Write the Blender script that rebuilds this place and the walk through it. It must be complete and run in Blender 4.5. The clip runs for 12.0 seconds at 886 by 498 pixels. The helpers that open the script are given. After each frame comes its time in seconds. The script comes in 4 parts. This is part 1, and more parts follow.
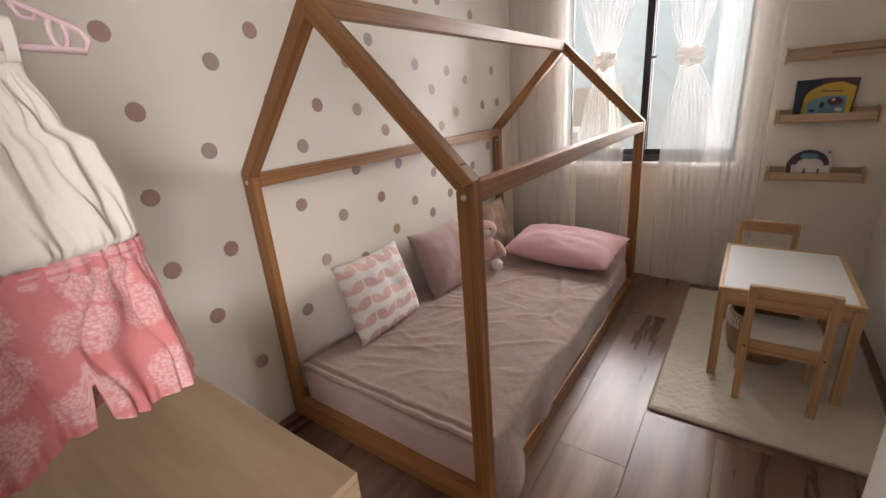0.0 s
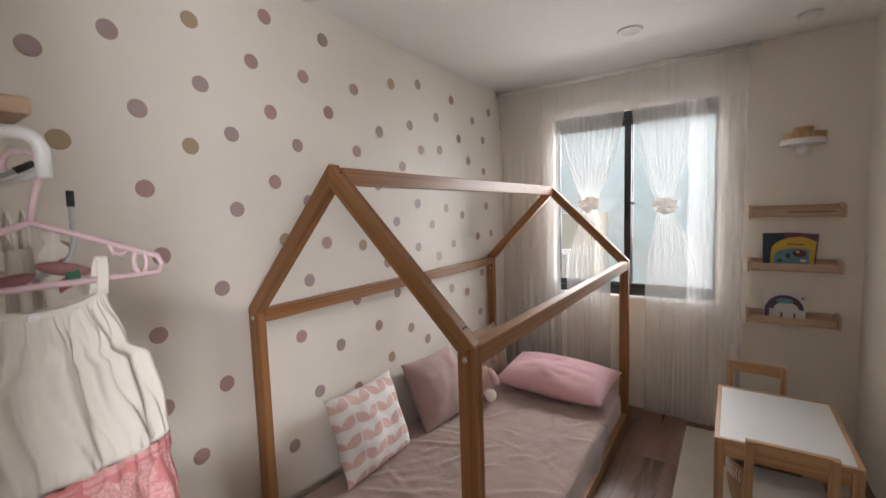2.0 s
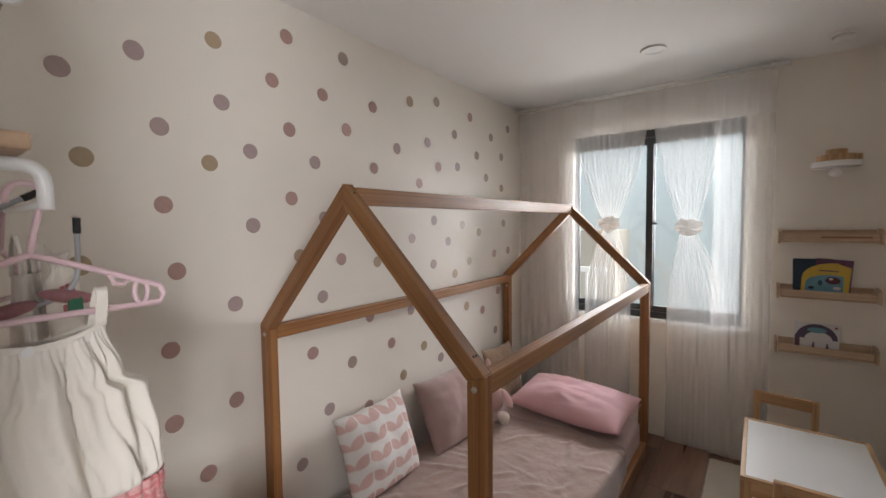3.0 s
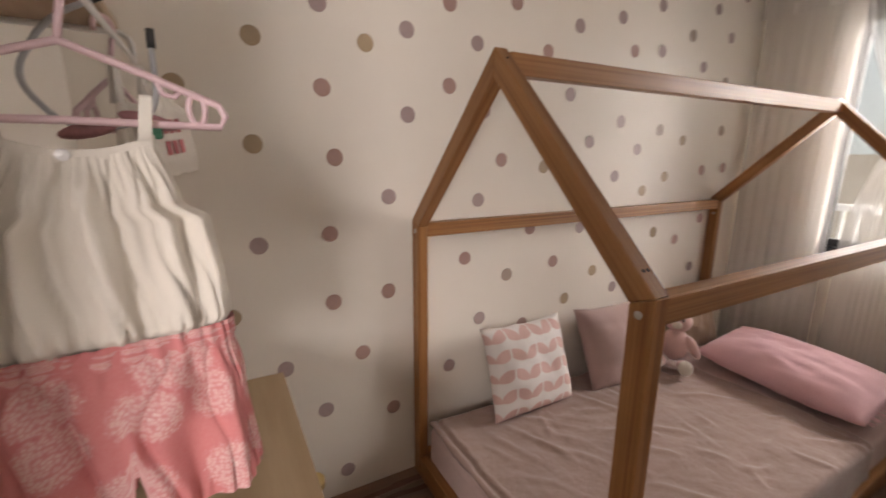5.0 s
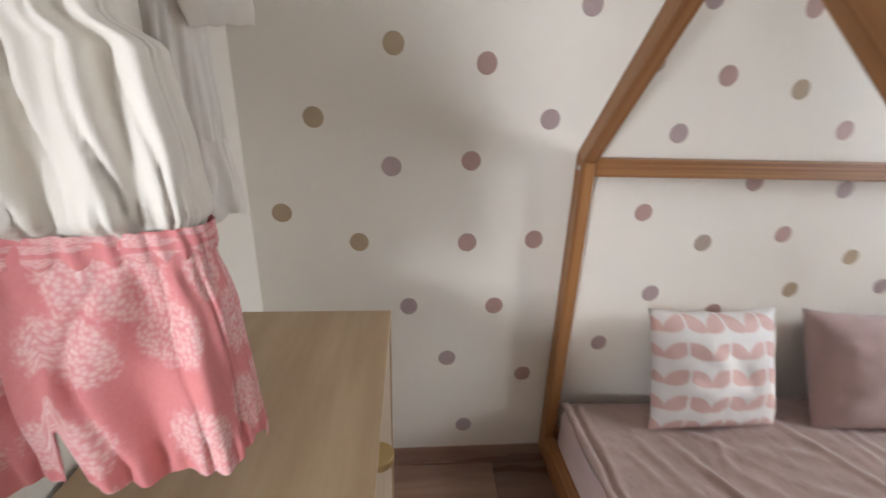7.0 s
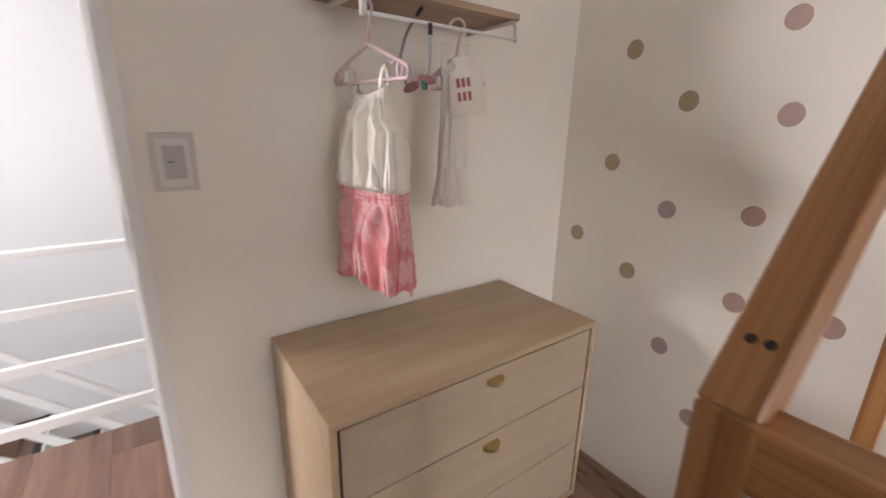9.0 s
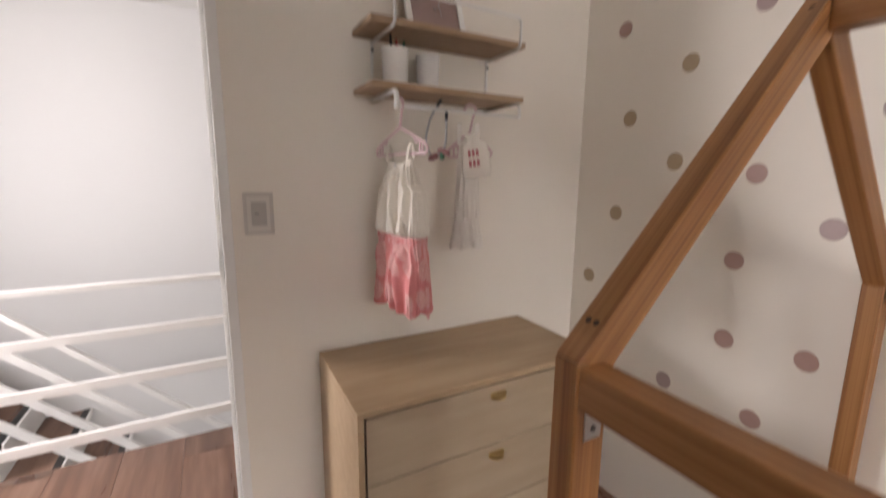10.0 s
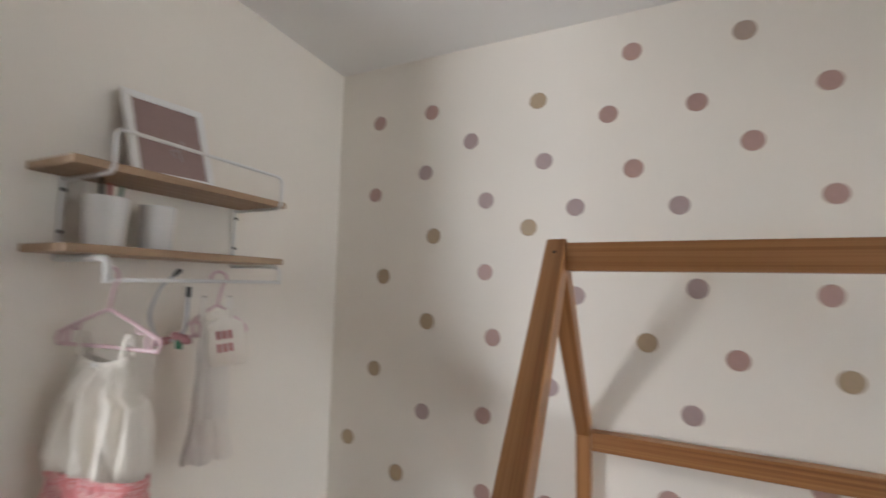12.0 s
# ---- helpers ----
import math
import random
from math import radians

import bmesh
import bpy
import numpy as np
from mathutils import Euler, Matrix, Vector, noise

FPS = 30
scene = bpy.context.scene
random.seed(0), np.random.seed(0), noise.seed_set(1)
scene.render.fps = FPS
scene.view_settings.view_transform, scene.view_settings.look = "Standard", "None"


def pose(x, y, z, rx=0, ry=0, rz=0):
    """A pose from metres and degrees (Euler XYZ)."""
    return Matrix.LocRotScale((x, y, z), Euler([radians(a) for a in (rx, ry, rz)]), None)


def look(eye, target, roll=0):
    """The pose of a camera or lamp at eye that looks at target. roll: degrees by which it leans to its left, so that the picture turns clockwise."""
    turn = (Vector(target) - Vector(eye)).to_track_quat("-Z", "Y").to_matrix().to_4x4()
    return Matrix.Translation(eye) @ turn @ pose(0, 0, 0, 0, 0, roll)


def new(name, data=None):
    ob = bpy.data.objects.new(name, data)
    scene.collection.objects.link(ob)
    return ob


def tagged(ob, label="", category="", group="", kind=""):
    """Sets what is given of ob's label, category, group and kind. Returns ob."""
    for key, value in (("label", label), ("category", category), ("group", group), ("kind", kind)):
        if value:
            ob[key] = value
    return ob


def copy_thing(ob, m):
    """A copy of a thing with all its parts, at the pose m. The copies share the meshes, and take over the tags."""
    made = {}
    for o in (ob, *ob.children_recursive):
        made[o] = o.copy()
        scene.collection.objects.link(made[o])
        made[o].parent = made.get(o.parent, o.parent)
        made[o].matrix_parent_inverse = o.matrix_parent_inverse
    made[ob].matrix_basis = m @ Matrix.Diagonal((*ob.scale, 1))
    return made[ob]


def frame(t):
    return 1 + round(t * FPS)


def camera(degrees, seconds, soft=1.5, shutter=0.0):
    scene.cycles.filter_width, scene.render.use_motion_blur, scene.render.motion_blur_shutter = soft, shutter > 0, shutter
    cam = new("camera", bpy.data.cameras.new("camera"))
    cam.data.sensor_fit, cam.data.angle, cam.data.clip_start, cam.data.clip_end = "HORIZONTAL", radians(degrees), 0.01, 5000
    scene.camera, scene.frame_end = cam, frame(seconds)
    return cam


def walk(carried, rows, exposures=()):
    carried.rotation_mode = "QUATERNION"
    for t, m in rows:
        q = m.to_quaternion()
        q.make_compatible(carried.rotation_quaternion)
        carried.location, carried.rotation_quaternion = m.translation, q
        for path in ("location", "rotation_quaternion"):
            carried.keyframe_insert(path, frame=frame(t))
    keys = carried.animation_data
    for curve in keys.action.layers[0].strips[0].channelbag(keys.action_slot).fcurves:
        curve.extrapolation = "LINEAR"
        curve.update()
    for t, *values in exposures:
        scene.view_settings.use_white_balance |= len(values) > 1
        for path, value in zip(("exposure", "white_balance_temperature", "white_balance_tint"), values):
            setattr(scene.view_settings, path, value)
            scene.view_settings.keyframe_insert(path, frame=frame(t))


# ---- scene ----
cam = camera(93.1, 12.0, shutter=0.45)
# the camera's own exposure and white balance
LIGHT = [(0, 0.17, 6850, 15), (1.5, 0.17, 6850, 14), (2, 0.08, 6450, 12), (2.5, 0.0, 6400, 11), (4.5, -0.07, 6850, 15), (5, 0.04, 7200, 18), (5.5, 0.18, 6850, 14), (6, 0.36, 6250, 9), (7, 0.46, 6100, 9), (7.7, 0.46, 6050, 9), (9.5, 0.30, 6700, 17), (10, 0.15, 6850, 17), (10.5, 0.08, 7000, 18), (11, -0.03, 7200, 19), (11.5, -0.02, 7500, 20), (12, 0.20, 6150, 9)]
PATH = [
    (0, (1.542, 0.108, 1.27), (0.413, 1.626, 0.622), -4.6),
    (0.5, (1.549, 0.094, 1.295), (0.425, 1.646, 0.723), -4.0),
    (1, (1.544, 0.074, 1.329), (0.43, 1.671, 0.87), -3.2),
    (1.5, (1.543, 0.071, 1.384), (0.427, 1.701, 1.075), -2.5),
    (2, (1.548, 0.059, 1.433), (0.418, 1.701, 1.259), -1.9),
    (2.5, (1.545, 0.061, 1.468), (0.387, 1.688, 1.36), -1.1),
    (2.7, (1.546, 0.068, 1.475), (0.373, 1.685, 1.372), -0.9),
    (4.5, (1.512, 0.275, 1.324), (-0.03, 1.493, 0.95), -0.6),
    (5, (1.447, 0.302, 1.334), (-0.268, 1.232, 0.891), 0.3),
    (5.5, (1.443, 0.303, 1.283), (-0.354, 0.942, 0.684), 0.8),
    (6, (1.412, 0.314, 1.219), (-0.385, 0.825, 0.505), 0.6),
    (6.5, (1.326, 0.384, 1.222), (-0.492, 0.799, 0.498), 1.1),
    (7, (1.219, 0.464, 1.236), (-0.653, 0.62, 0.548), 1.7),
    (7.5, (1.144, 0.581, 1.237), (-0.714, 0.154, 0.631), 2.1),
    (7.7, (1.127, 0.644, 1.242), (-0.655, -0.046, 0.668), 2.4),
    (9.3, (1.35, 1.161, 1.274), (0.346, -0.47, 0.698), 0.5),
    (9.5, (1.353, 1.228, 1.262), (0.402, -0.433, 0.683), 0.4),
    (10, (1.376, 1.312, 1.303), (0.428, -0.416, 0.962), 0.6),
    (10.5, (1.391, 1.371, 1.482), (0.456, -0.394, 1.597), 1.3),
    (11, (1.405, 1.367, 1.543), (0.396, -0.329, 1.863), 1.2),
    (11.5, (1.392, 1.242, 1.515), (-0.01, -0.158, 1.784), 0.8),
    (12, (1.375, 1.114, 1.501), (-0.435, 0.278, 1.661), 1.3),
]
walk(cam, [(t, look(eye, target, roll)) for t, eye, target, roll in PATH],
     [(t, stops, kelvin, tint) for t, stops, kelvin, tint in LIGHT])

# ---- world, daylight, exposure ----
world = bpy.data.worlds.new("sky")
scene.world = world
world.use_nodes = True
wn = world.node_tree.nodes
sky = wn.new("ShaderNodeTexSky")
sky.sky_type, sky.sun_disc, sky.sun_elevation, sky.sun_rotation = "NISHITA", False, radians(49), radians(180)
wn["Background"].inputs["Strength"].default_value = 0.07
world.node_tree.links.new(sky.outputs["Color"], wn["Background"].inputs["Color"])


def lamp(name, kind, m, power, color=(1, 1, 1), **more):
    d = bpy.data.lights.new(name, kind)
    d.energy, d.color = power, color
    if kind == "AREA":
        d.shape, d.size, d.size_y = "RECTANGLE", more["w"], more["h"]
    else:
        d.angle = radians(more["angle"])
    ob = new(name, d)
    ob.matrix_world = m
    return ob


lamp("sun", "SUN", look((0, -7, 8), (0, 0, 0)), 1.6, (1, 0.97, 0.93), angle=3)
# added fill lamps, unseen outside: high one for open sky, low one for yard bounce
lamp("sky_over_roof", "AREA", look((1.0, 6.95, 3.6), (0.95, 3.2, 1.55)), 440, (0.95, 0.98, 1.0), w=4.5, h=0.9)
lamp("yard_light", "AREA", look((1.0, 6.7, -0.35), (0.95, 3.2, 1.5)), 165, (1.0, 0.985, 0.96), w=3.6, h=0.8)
# added side fill, out of view, standing in for the facing wall's light
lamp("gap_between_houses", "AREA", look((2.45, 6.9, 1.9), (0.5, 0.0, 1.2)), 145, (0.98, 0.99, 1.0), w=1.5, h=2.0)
# daylight in the landing window beside the stairs
lamp("landing_daylight", "AREA", look((3.55, -0.95, 1.33), (1.0, 0.80, 0.85)), 72, (0.97, 0.98, 1.0), w=0.75, h=0.7)


# ---- materials ----
def mix_rgb(nt, fac, a, b, blend="MIX"):
    n = nt.nodes.new("ShaderNodeMix")
    n.data_type, n.blend_type = "RGBA", blend
    for sock, v in ((n.inputs["Factor"], fac), (n.inputs[6], a), (n.inputs[7], b)):
        if hasattr(v, "is_linked"):
            nt.links.new(v, sock)
        else:
            sock.default_value = v if not isinstance(v, tuple) else (*v[:3], 1)
    return n.outputs[2]


def math_n(nt, op, a, b=0.0, clamp=False):
    n = nt.nodes.new("ShaderNodeMath")
    n.operation, n.use_clamp = op, clamp
    for i, v in enumerate((a, b)):
        if hasattr(v, "is_linked"):
            nt.links.new(v, n.inputs[i])
        else:
            n.inputs[i].default_value = v
    return n.outputs[0]


def coords(nt, scale=(1, 1, 1), shift=False):
    tc = nt.nodes.new("ShaderNodeTexCoord")
    mp = nt.nodes.new("ShaderNodeMapping")
    mp.inputs["Scale"].default_value = scale
    nt.links.new(tc.outputs["Object"], mp.inputs["Vector"])
    if shift:
        oi = nt.nodes.new("ShaderNodeObjectInfo")
        sc = math_n(nt, "MULTIPLY", oi.outputs["Random"], 37.0)
        nt.links.new(sc, mp.inputs["Location"])
    return mp.outputs["Vector"]


def noise_n(nt, vec, scale, detail=4, rough=0.55):
    n = nt.nodes.new("ShaderNodeTexNoise")
    n.inputs["Scale"].default_value, n.inputs["Detail"].default_value, n.inputs["Roughness"].default_value = scale, detail, rough
    nt.links.new(vec, n.inputs["Vector"])
    return n.outputs["Fac"]


def ramp(nt, fac, *stops):
    n = nt.nodes.new("ShaderNodeValToRGB")
    els = n.color_ramp.elements
    while len(els) < len(stops):
        els.new(0.5)
    for e, (p, c) in zip(els, stops):
        e.position, e.color = p, (*c, 1) if len(c) == 3 else c
    nt.links.new(fac, n.inputs["Fac"])
    return n.outputs["Color"]


def base(name, rough=0.6, metal=0.0):
    m = bpy.data.materials.new(name)
    m.use_nodes = True
    p = m.node_tree.nodes["Principled BSDF"]
    p.inputs["Roughness"].default_value, p.inputs["Metallic"].default_value = rough, metal
    return m, m.node_tree, p


def bump(nt, p, height, strength, dist=0.002):
    b = nt.nodes.new("ShaderNodeBump")
    b.inputs["Strength"].default_value, b.inputs["Distance"].default_value = strength, dist
    nt.links.new(height, b.inputs["Height"])
    nt.links.new(b.outputs["Normal"], p.inputs["Normal"])


def plain(name, color, rough=0.6, metal=0.0, vary=0.06, scale=6.0, grain=180.0, relief=0.15, sheen=0.0):
    """Paint, plastic, cloth or metal: a broad mottle, a fine grain and a fine relief."""
    m, nt, p = base(name, rough, metal)
    v = coords(nt)
    dark = tuple(c * (1 - vary) for c in color)
    light = tuple(min(1, c * (1 + vary * 0.6)) for c in color)
    c1 = mix_rgb(nt, noise_n(nt, v, scale), dark, light)
    fine = noise_n(nt, v, grain, 2)
    c2 = mix_rgb(nt, math_n(nt, "MULTIPLY", fine, vary * 1.5), c1, tuple(c * 0.6 for c in color))
    nt.links.new(c2, p.inputs["Base Color"])
    if relief:
        bump(nt, p, fine, relief)
    if sheen:
        p.inputs["Sheen Weight"].default_value, p.inputs["Sheen Roughness"].default_value = sheen, 0.5
    return m


def wood(name, dark, mid, light, rough=0.5, ring=26.0, along=1.1, fibre=0.35):
    """Sawn wood with its grain along the piece's own z."""
    m, nt, p = base(name, rough)
    v = coords(nt, (ring, ring, along), shift=True)
    warp = noise_n(nt, v, 0.35, 3)
    lines = noise_n(nt, coords(nt, (ring * 2.6, ring * 2.6, along), shift=True), 1.0, 3, 0.7)
    broad = math_n(nt, "ADD", math_n(nt, "MULTIPLY", lines, 0.7), math_n(nt, "MULTIPLY", warp, 0.3))
    v2 = coords(nt, (220, 220, 4), shift=True)
    fib = noise_n(nt, v2, 1.0, 3)
    c = ramp(nt, broad, (0.385, dark), (0.5, mid), (0.615, light))
    c = mix_rgb(nt, math_n(nt, "MULTIPLY", fib, fibre), c, dark)
    nt.links.new(c, p.inputs["Base Color"])
    nt.links.new(math_n(nt, "ADD", math_n(nt, "MULTIPLY", fib, 0.2), rough - 0.1), p.inputs["Roughness"])
    bump(nt, p, fib, 0.25, 0.001)
    return m


def veneer(name, dark, light, scale, rough=0.5):
    """A faint straight grain; scale stretches it along one axis of the piece."""
    m, nt, p = base(name, rough)
    f = noise_n(nt, coords(nt, scale), 1.0, 5, 0.6)
    g = noise_n(nt, coords(nt, tuple(s * 5 for s in scale)), 1.0, 2)
    c = ramp(nt, f, (0.3, dark), (0.7, light))
    c = mix_rgb(nt, math_n(nt, "MULTIPLY", g, 0.3), c, dark)
    nt.links.new(c, p.inputs["Base Color"])
    bump(nt, p, g, 0.12, 0.001)
    return m


def plank_material(name):
    m, nt, p = base(name, 0.3)
    oi = nt.nodes.new("ShaderNodeObjectInfo")
    v = coords(nt, (9, 0.9, 9), shift=True)
    f = noise_n(nt, v, 1.1, 4, 0.55)
    c = ramp(nt, f, (0.25, (0.080, 0.040, 0.028)), (0.5, (0.19, 0.104, 0.070)), (0.78, (0.35, 0.225, 0.165)))
    tone = ramp(nt, oi.outputs["Random"], (0.0, (0.72, 0.72, 0.72)), (1.0, (1.15, 1.1, 1.08)))
    c = mix_rgb(nt, 1.0, c, tone, "MULTIPLY")
    k = noise_n(nt, coords(nt, (55, 2.2, 55), shift=True), 1.0, 2)
    c = mix_rgb(nt, math_n(nt, "MULTIPLY", k, 0.16), c, (0.07, 0.036, 0.026))
    nt.links.new(c, p.inputs["Base Color"])
    nt.links.new(math_n(nt, "ADD", math_n(nt, "MULTIPLY", f, 0.14), 0.22), p.inputs["Roughness"])
    return m


def flower_cloth(name):
    """Coral cotton printed with round lacy flower heads about 66 mm across, printed along the cloth."""
    m, nt, p = base(name, 0.85)
    v = coords(nt)
    tc, com = nt.nodes.new("ShaderNodeTexCoord"), nt.nodes.new("ShaderNodeMapping")
    com.inputs["Scale"].default_value = (0.80, 0.215, 1)
    nt.links.new(tc.outputs["UV"], com.inputs["Vector"])

    def cells(scale, rnd):
        n = nt.nodes.new("ShaderNodeTexVoronoi")
        n.voronoi_dimensions = "2D"
        n.inputs["Scale"].default_value, n.inputs["Randomness"].default_value = scale, rnd
        nt.links.new(com.outputs[0], n.inputs["Vector"])
        return n.outputs["Distance"]
    ragged = math_n(nt, "MULTIPLY", math_n(nt, "SUBTRACT", noise_n(nt, v, 170, 4), 0.5), 0.34)
    d = math_n(nt, "ADD", cells(13.2, 0.62), ragged)
    head = ramp(nt, d, (0.0, (1, 1, 1)), (0.06, (0.72, 0.72, 0.72)), (0.13, (0.48, 0.48, 0.48)), (0.24, (0.66, 0.66, 0.66)), (0.36, (0.58, 0.58, 0.58)), (0.45, (0.05, 0.05, 0.05)))
    lace = ramp(nt, cells(235, 1.0), (0.10, (1, 1, 1)), (0.45, (0.58, 0.58, 0.58)), (0.72, (0.25, 0.25, 0.25)))
    f = math_n(nt, "MULTIPLY", math_n(nt, "MULTIPLY", head, lace), 1.05, True)
    ground = mix_rgb(nt, noise_n(nt, v, 30), (0.62, 0.19, 0.195), (0.70, 0.245, 0.24))
    nt.links.new(mix_rgb(nt, f, ground, (0.84, 0.66, 0.63)), p.inputs["Base Color"])
    bump(nt, p, noise_n(nt, v, 500, 2), 0.25, 0.001)
    return m


def leaf_cloth(name):
    """White cotton printed with pairs of pink leaves; the print lies in the piece's x and z."""
    m, nt, p = base(name, 0.85)
    tc = nt.nodes.new("ShaderNodeTexCoord")
    sep = nt.nodes.new("ShaderNodeSeparateXYZ")
    nt.links.new(tc.outputs["Object"], sep.inputs[0])
    u0 = math_n(nt, "MULTIPLY", sep.outputs["X"], 1 / 0.125)
    a = math_n(nt, "ABSOLUTE", math_n(nt, "SUBTRACT", math_n(nt, "FRACT", math_n(nt, "ADD", u0, 0.5 + 8)), 0.5))
    w = math_n(nt, "FRACT", math_n(nt, "ADD", math_n(nt, "MULTIPLY", sep.outputs["Z"], 1 / 0.082), 8.2))
    w = math_n(nt, "MULTIPLY", math_n(nt, "SUBTRACT", w, 0.5), 0.66)
    # leaves arch up at the middle of each pair and droop outwards
    inside = None
    for cx, cy, r in ((0.10, -0.22, 0.44), (0.36, 0.22, 0.47)):
        dx, dy = math_n(nt, "SUBTRACT", a, cx), math_n(nt, "SUBTRACT", w, cy)
        d = math_n(nt, "SQRT", math_n(nt, "ADD", math_n(nt, "MULTIPLY", dx, dx), math_n(nt, "MULTIPLY", dy, dy)))
        s = math_n(nt, "MULTIPLY", math_n(nt, "SUBTRACT", r, d), 25.0, True)
        inside = s if inside is None else math_n(nt, "MULTIPLY", inside, s)
    gap = math_n(nt, "MULTIPLY", math_n(nt, "SUBTRACT", a, 0.02), 40.0, True)
    f = math_n(nt, "MULTIPLY", math_n(nt, "MULTIPLY", inside, gap), 0.9)
    tone = mix_rgb(nt, noise_n(nt, coords(nt), 9), (0.62, 0.36, 0.32), (0.74, 0.50, 0.46))
    nt.links.new(mix_rgb(nt, f, (0.80, 0.76, 0.73), tone), p.inputs["Base Color"])
    bump(nt, p, noise_n(nt, coords(nt), 400, 2), 0.3, 0.001)
    return m


def sheer(name, color, alpha, glow):
    m, nt, p = base(name, 0.8)
    out = nt.nodes["Material Output"]
    tr, tl, df, mx, mx2 = (nt.nodes.new("ShaderNode" + k) for k in ("BsdfTransparent", "BsdfTranslucent", "BsdfDiffuse", "MixShader", "MixShader"))
    weave = noise_n(nt, coords(nt, (45, 45, 3)), 1.0, 3)
    for n in (tl, df):
        n.inputs["Color"].default_value = (*color, 1)
    mx.inputs[0].default_value = glow
    nt.links.new(df.outputs[0], mx.inputs[1]), nt.links.new(tl.outputs[0], mx.inputs[2])
    nt.links.new(math_n(nt, "ADD", math_n(nt, "MULTIPLY", weave, 0.04), alpha - 0.02), mx2.inputs[0])
    nt.links.new(tr.outputs[0], mx2.inputs[1]), nt.links.new(mx.outputs[0], mx2.inputs[2])
    nt.links.new(mx2.outputs[0], out.inputs["Surface"])
    return m


def fabric(name, color, rough=0.9, vary=0.12, weave=260.0, relief=0.5, sheen=0.25, fluff=0.0):
    m, nt, p = base(name, rough)
    v = coords(nt)
    c = mix_rgb(nt, noise_n(nt, v, 7, 5), tuple(c * (1 - vary) for c in color), tuple(min(1, c * (1 + vary)) for c in color))
    f = noise_n(nt, v, weave, 3)
    c = mix_rgb(nt, math_n(nt, "MULTIPLY", f, 0.3), c, tuple(c * 0.65 for c in color))
    nt.links.new(c, p.inputs["Base Color"])
    p.inputs["Sheen Weight"].default_value = sheen
    h = f
    if fluff:
        h = math_n(nt, "ADD", f, math_n(nt, "MULTIPLY", noise_n(nt, v, 45, 4), fluff))
    bump(nt, p, h, relief, 0.003)
    return m


def glass(name, tint=(0.95, 0.98, 0.98)):
    m, nt, p = base(name, 0.02)
    p.inputs["Base Color"].default_value = (*tint, 1)
    p.inputs["Transmission Weight"].default_value, p.inputs["IOR"].default_value = 1.0, 1.45
    return m


WALL = plain("wall_paint", (0.84, 0.782, 0.703), 0.55, vary=0.025, scale=1.6, grain=240, relief=0.12)
CEIL = plain("ceiling_paint", (0.83, 0.812, 0.785), 0.8, vary=0.02, scale=1.2, grain=200, relief=0.1)
HALLW = plain("landing_paint", (0.73, 0.725, 0.72), 0.7, vary=0.02, scale=1.3, grain=240, relief=0.1)
TRIM = plain("white_gloss_paint", (0.85, 0.835, 0.81), 0.35, vary=0.03, scale=4, relief=0.05)
METALW = plain("white_coated_steel", (0.80, 0.785, 0.76), 0.35, vary=0.04, scale=12, relief=0.05)
BLACKAL = plain("black_aluminium", (0.016, 0.017, 0.019), 0.35, vary=0.15, scale=12, relief=0.05)
PINE = wood("oiled_pine", (0.205, 0.078, 0.024), (0.315, 0.138, 0.044), (0.395, 0.186, 0.066), 0.42, ring=44, along=0.8, fibre=0.2)
PINE_PALE = wood("pale_pine", (0.40, 0.22, 0.10), (0.54, 0.33, 0.165), (0.62, 0.41, 0.23), 0.5, ring=30)
BEECH = wood("pale_beech", (0.44, 0.29, 0.18), (0.56, 0.40, 0.27), (0.62, 0.46, 0.32), 0.5, ring=34)
VENEER = veneer("birch_veneer", (0.385, 0.265, 0.157), (0.475, 0.345, 0.22), (3, 26, 26), 0.45)
DRAWER = veneer("drawer_front_veneer", (0.37, 0.28, 0.19), (0.43, 0.335, 0.235), (3, 20, 20), 0.5)
SHELFW = veneer("ash_shelf_board", (0.33, 0.21, 0.125), (0.46, 0.32, 0.205), (3, 40, 40), 0.5)
# near-black: shade painted in drawer gaps and screw holes, plus dark screws
DARKGAP = plain("shade_and_screw_black", (0.03, 0.024, 0.02), 0.9, relief=0)
BRASS = plain("brushed_brass", (0.62, 0.46, 0.22), 0.35, 0.9, vary=0.1, scale=30)
STEEL = plain("zinc_steel", (0.58, 0.58, 0.57), 0.38, 0.9, vary=0.1, scale=40)
PLANK = plank_material("wood_look_tile")
GROUT = plain("grout", (0.09, 0.058, 0.045), 0.9)
BLANKET = fabric("taupe_fleece", (0.350, 0.232, 0.196), weave=240, relief=0.9, sheen=0.4, fluff=1.4, vary=0.14)
SHEET = fabric("lilac_sheet", (0.60, 0.44, 0.42), weave=420, relief=0.2)
MAUVE = fabric("mauve_linen", (0.46, 0.315, 0.295), weave=360, relief=0.35)
TAN = fabric("tan_linen", (0.43, 0.29, 0.20), weave=340, relief=0.4)
PINKP = fabric("pink_cotton", (0.78, 0.46, 0.49), weave=420, relief=0.25)
PLUSH = fabric("pink_plush", (0.74, 0.48, 0.45), weave=200, relief=0.8, sheen=0.5, fluff=0.5)
CREAMPL = fabric("cream_plush", (0.80, 0.73, 0.64), weave=200, relief=0.8, sheen=0.5, fluff=0.5)
CREAM = fabric("cream_muslin", (0.83, 0.77, 0.685), weave=900, relief=0.12, vary=0.04, sheen=0.1)
WHITEC = fabric("white_cotton", (0.84, 0.79, 0.725), weave=900, relief=0.12, vary=0.04, sheen=0.1)
RUGM = fabric("cream_wool_pile", (0.68, 0.605, 0.50), weave=150, relief=1.0, sheen=0.3, fluff=1.2, vary=0.12)
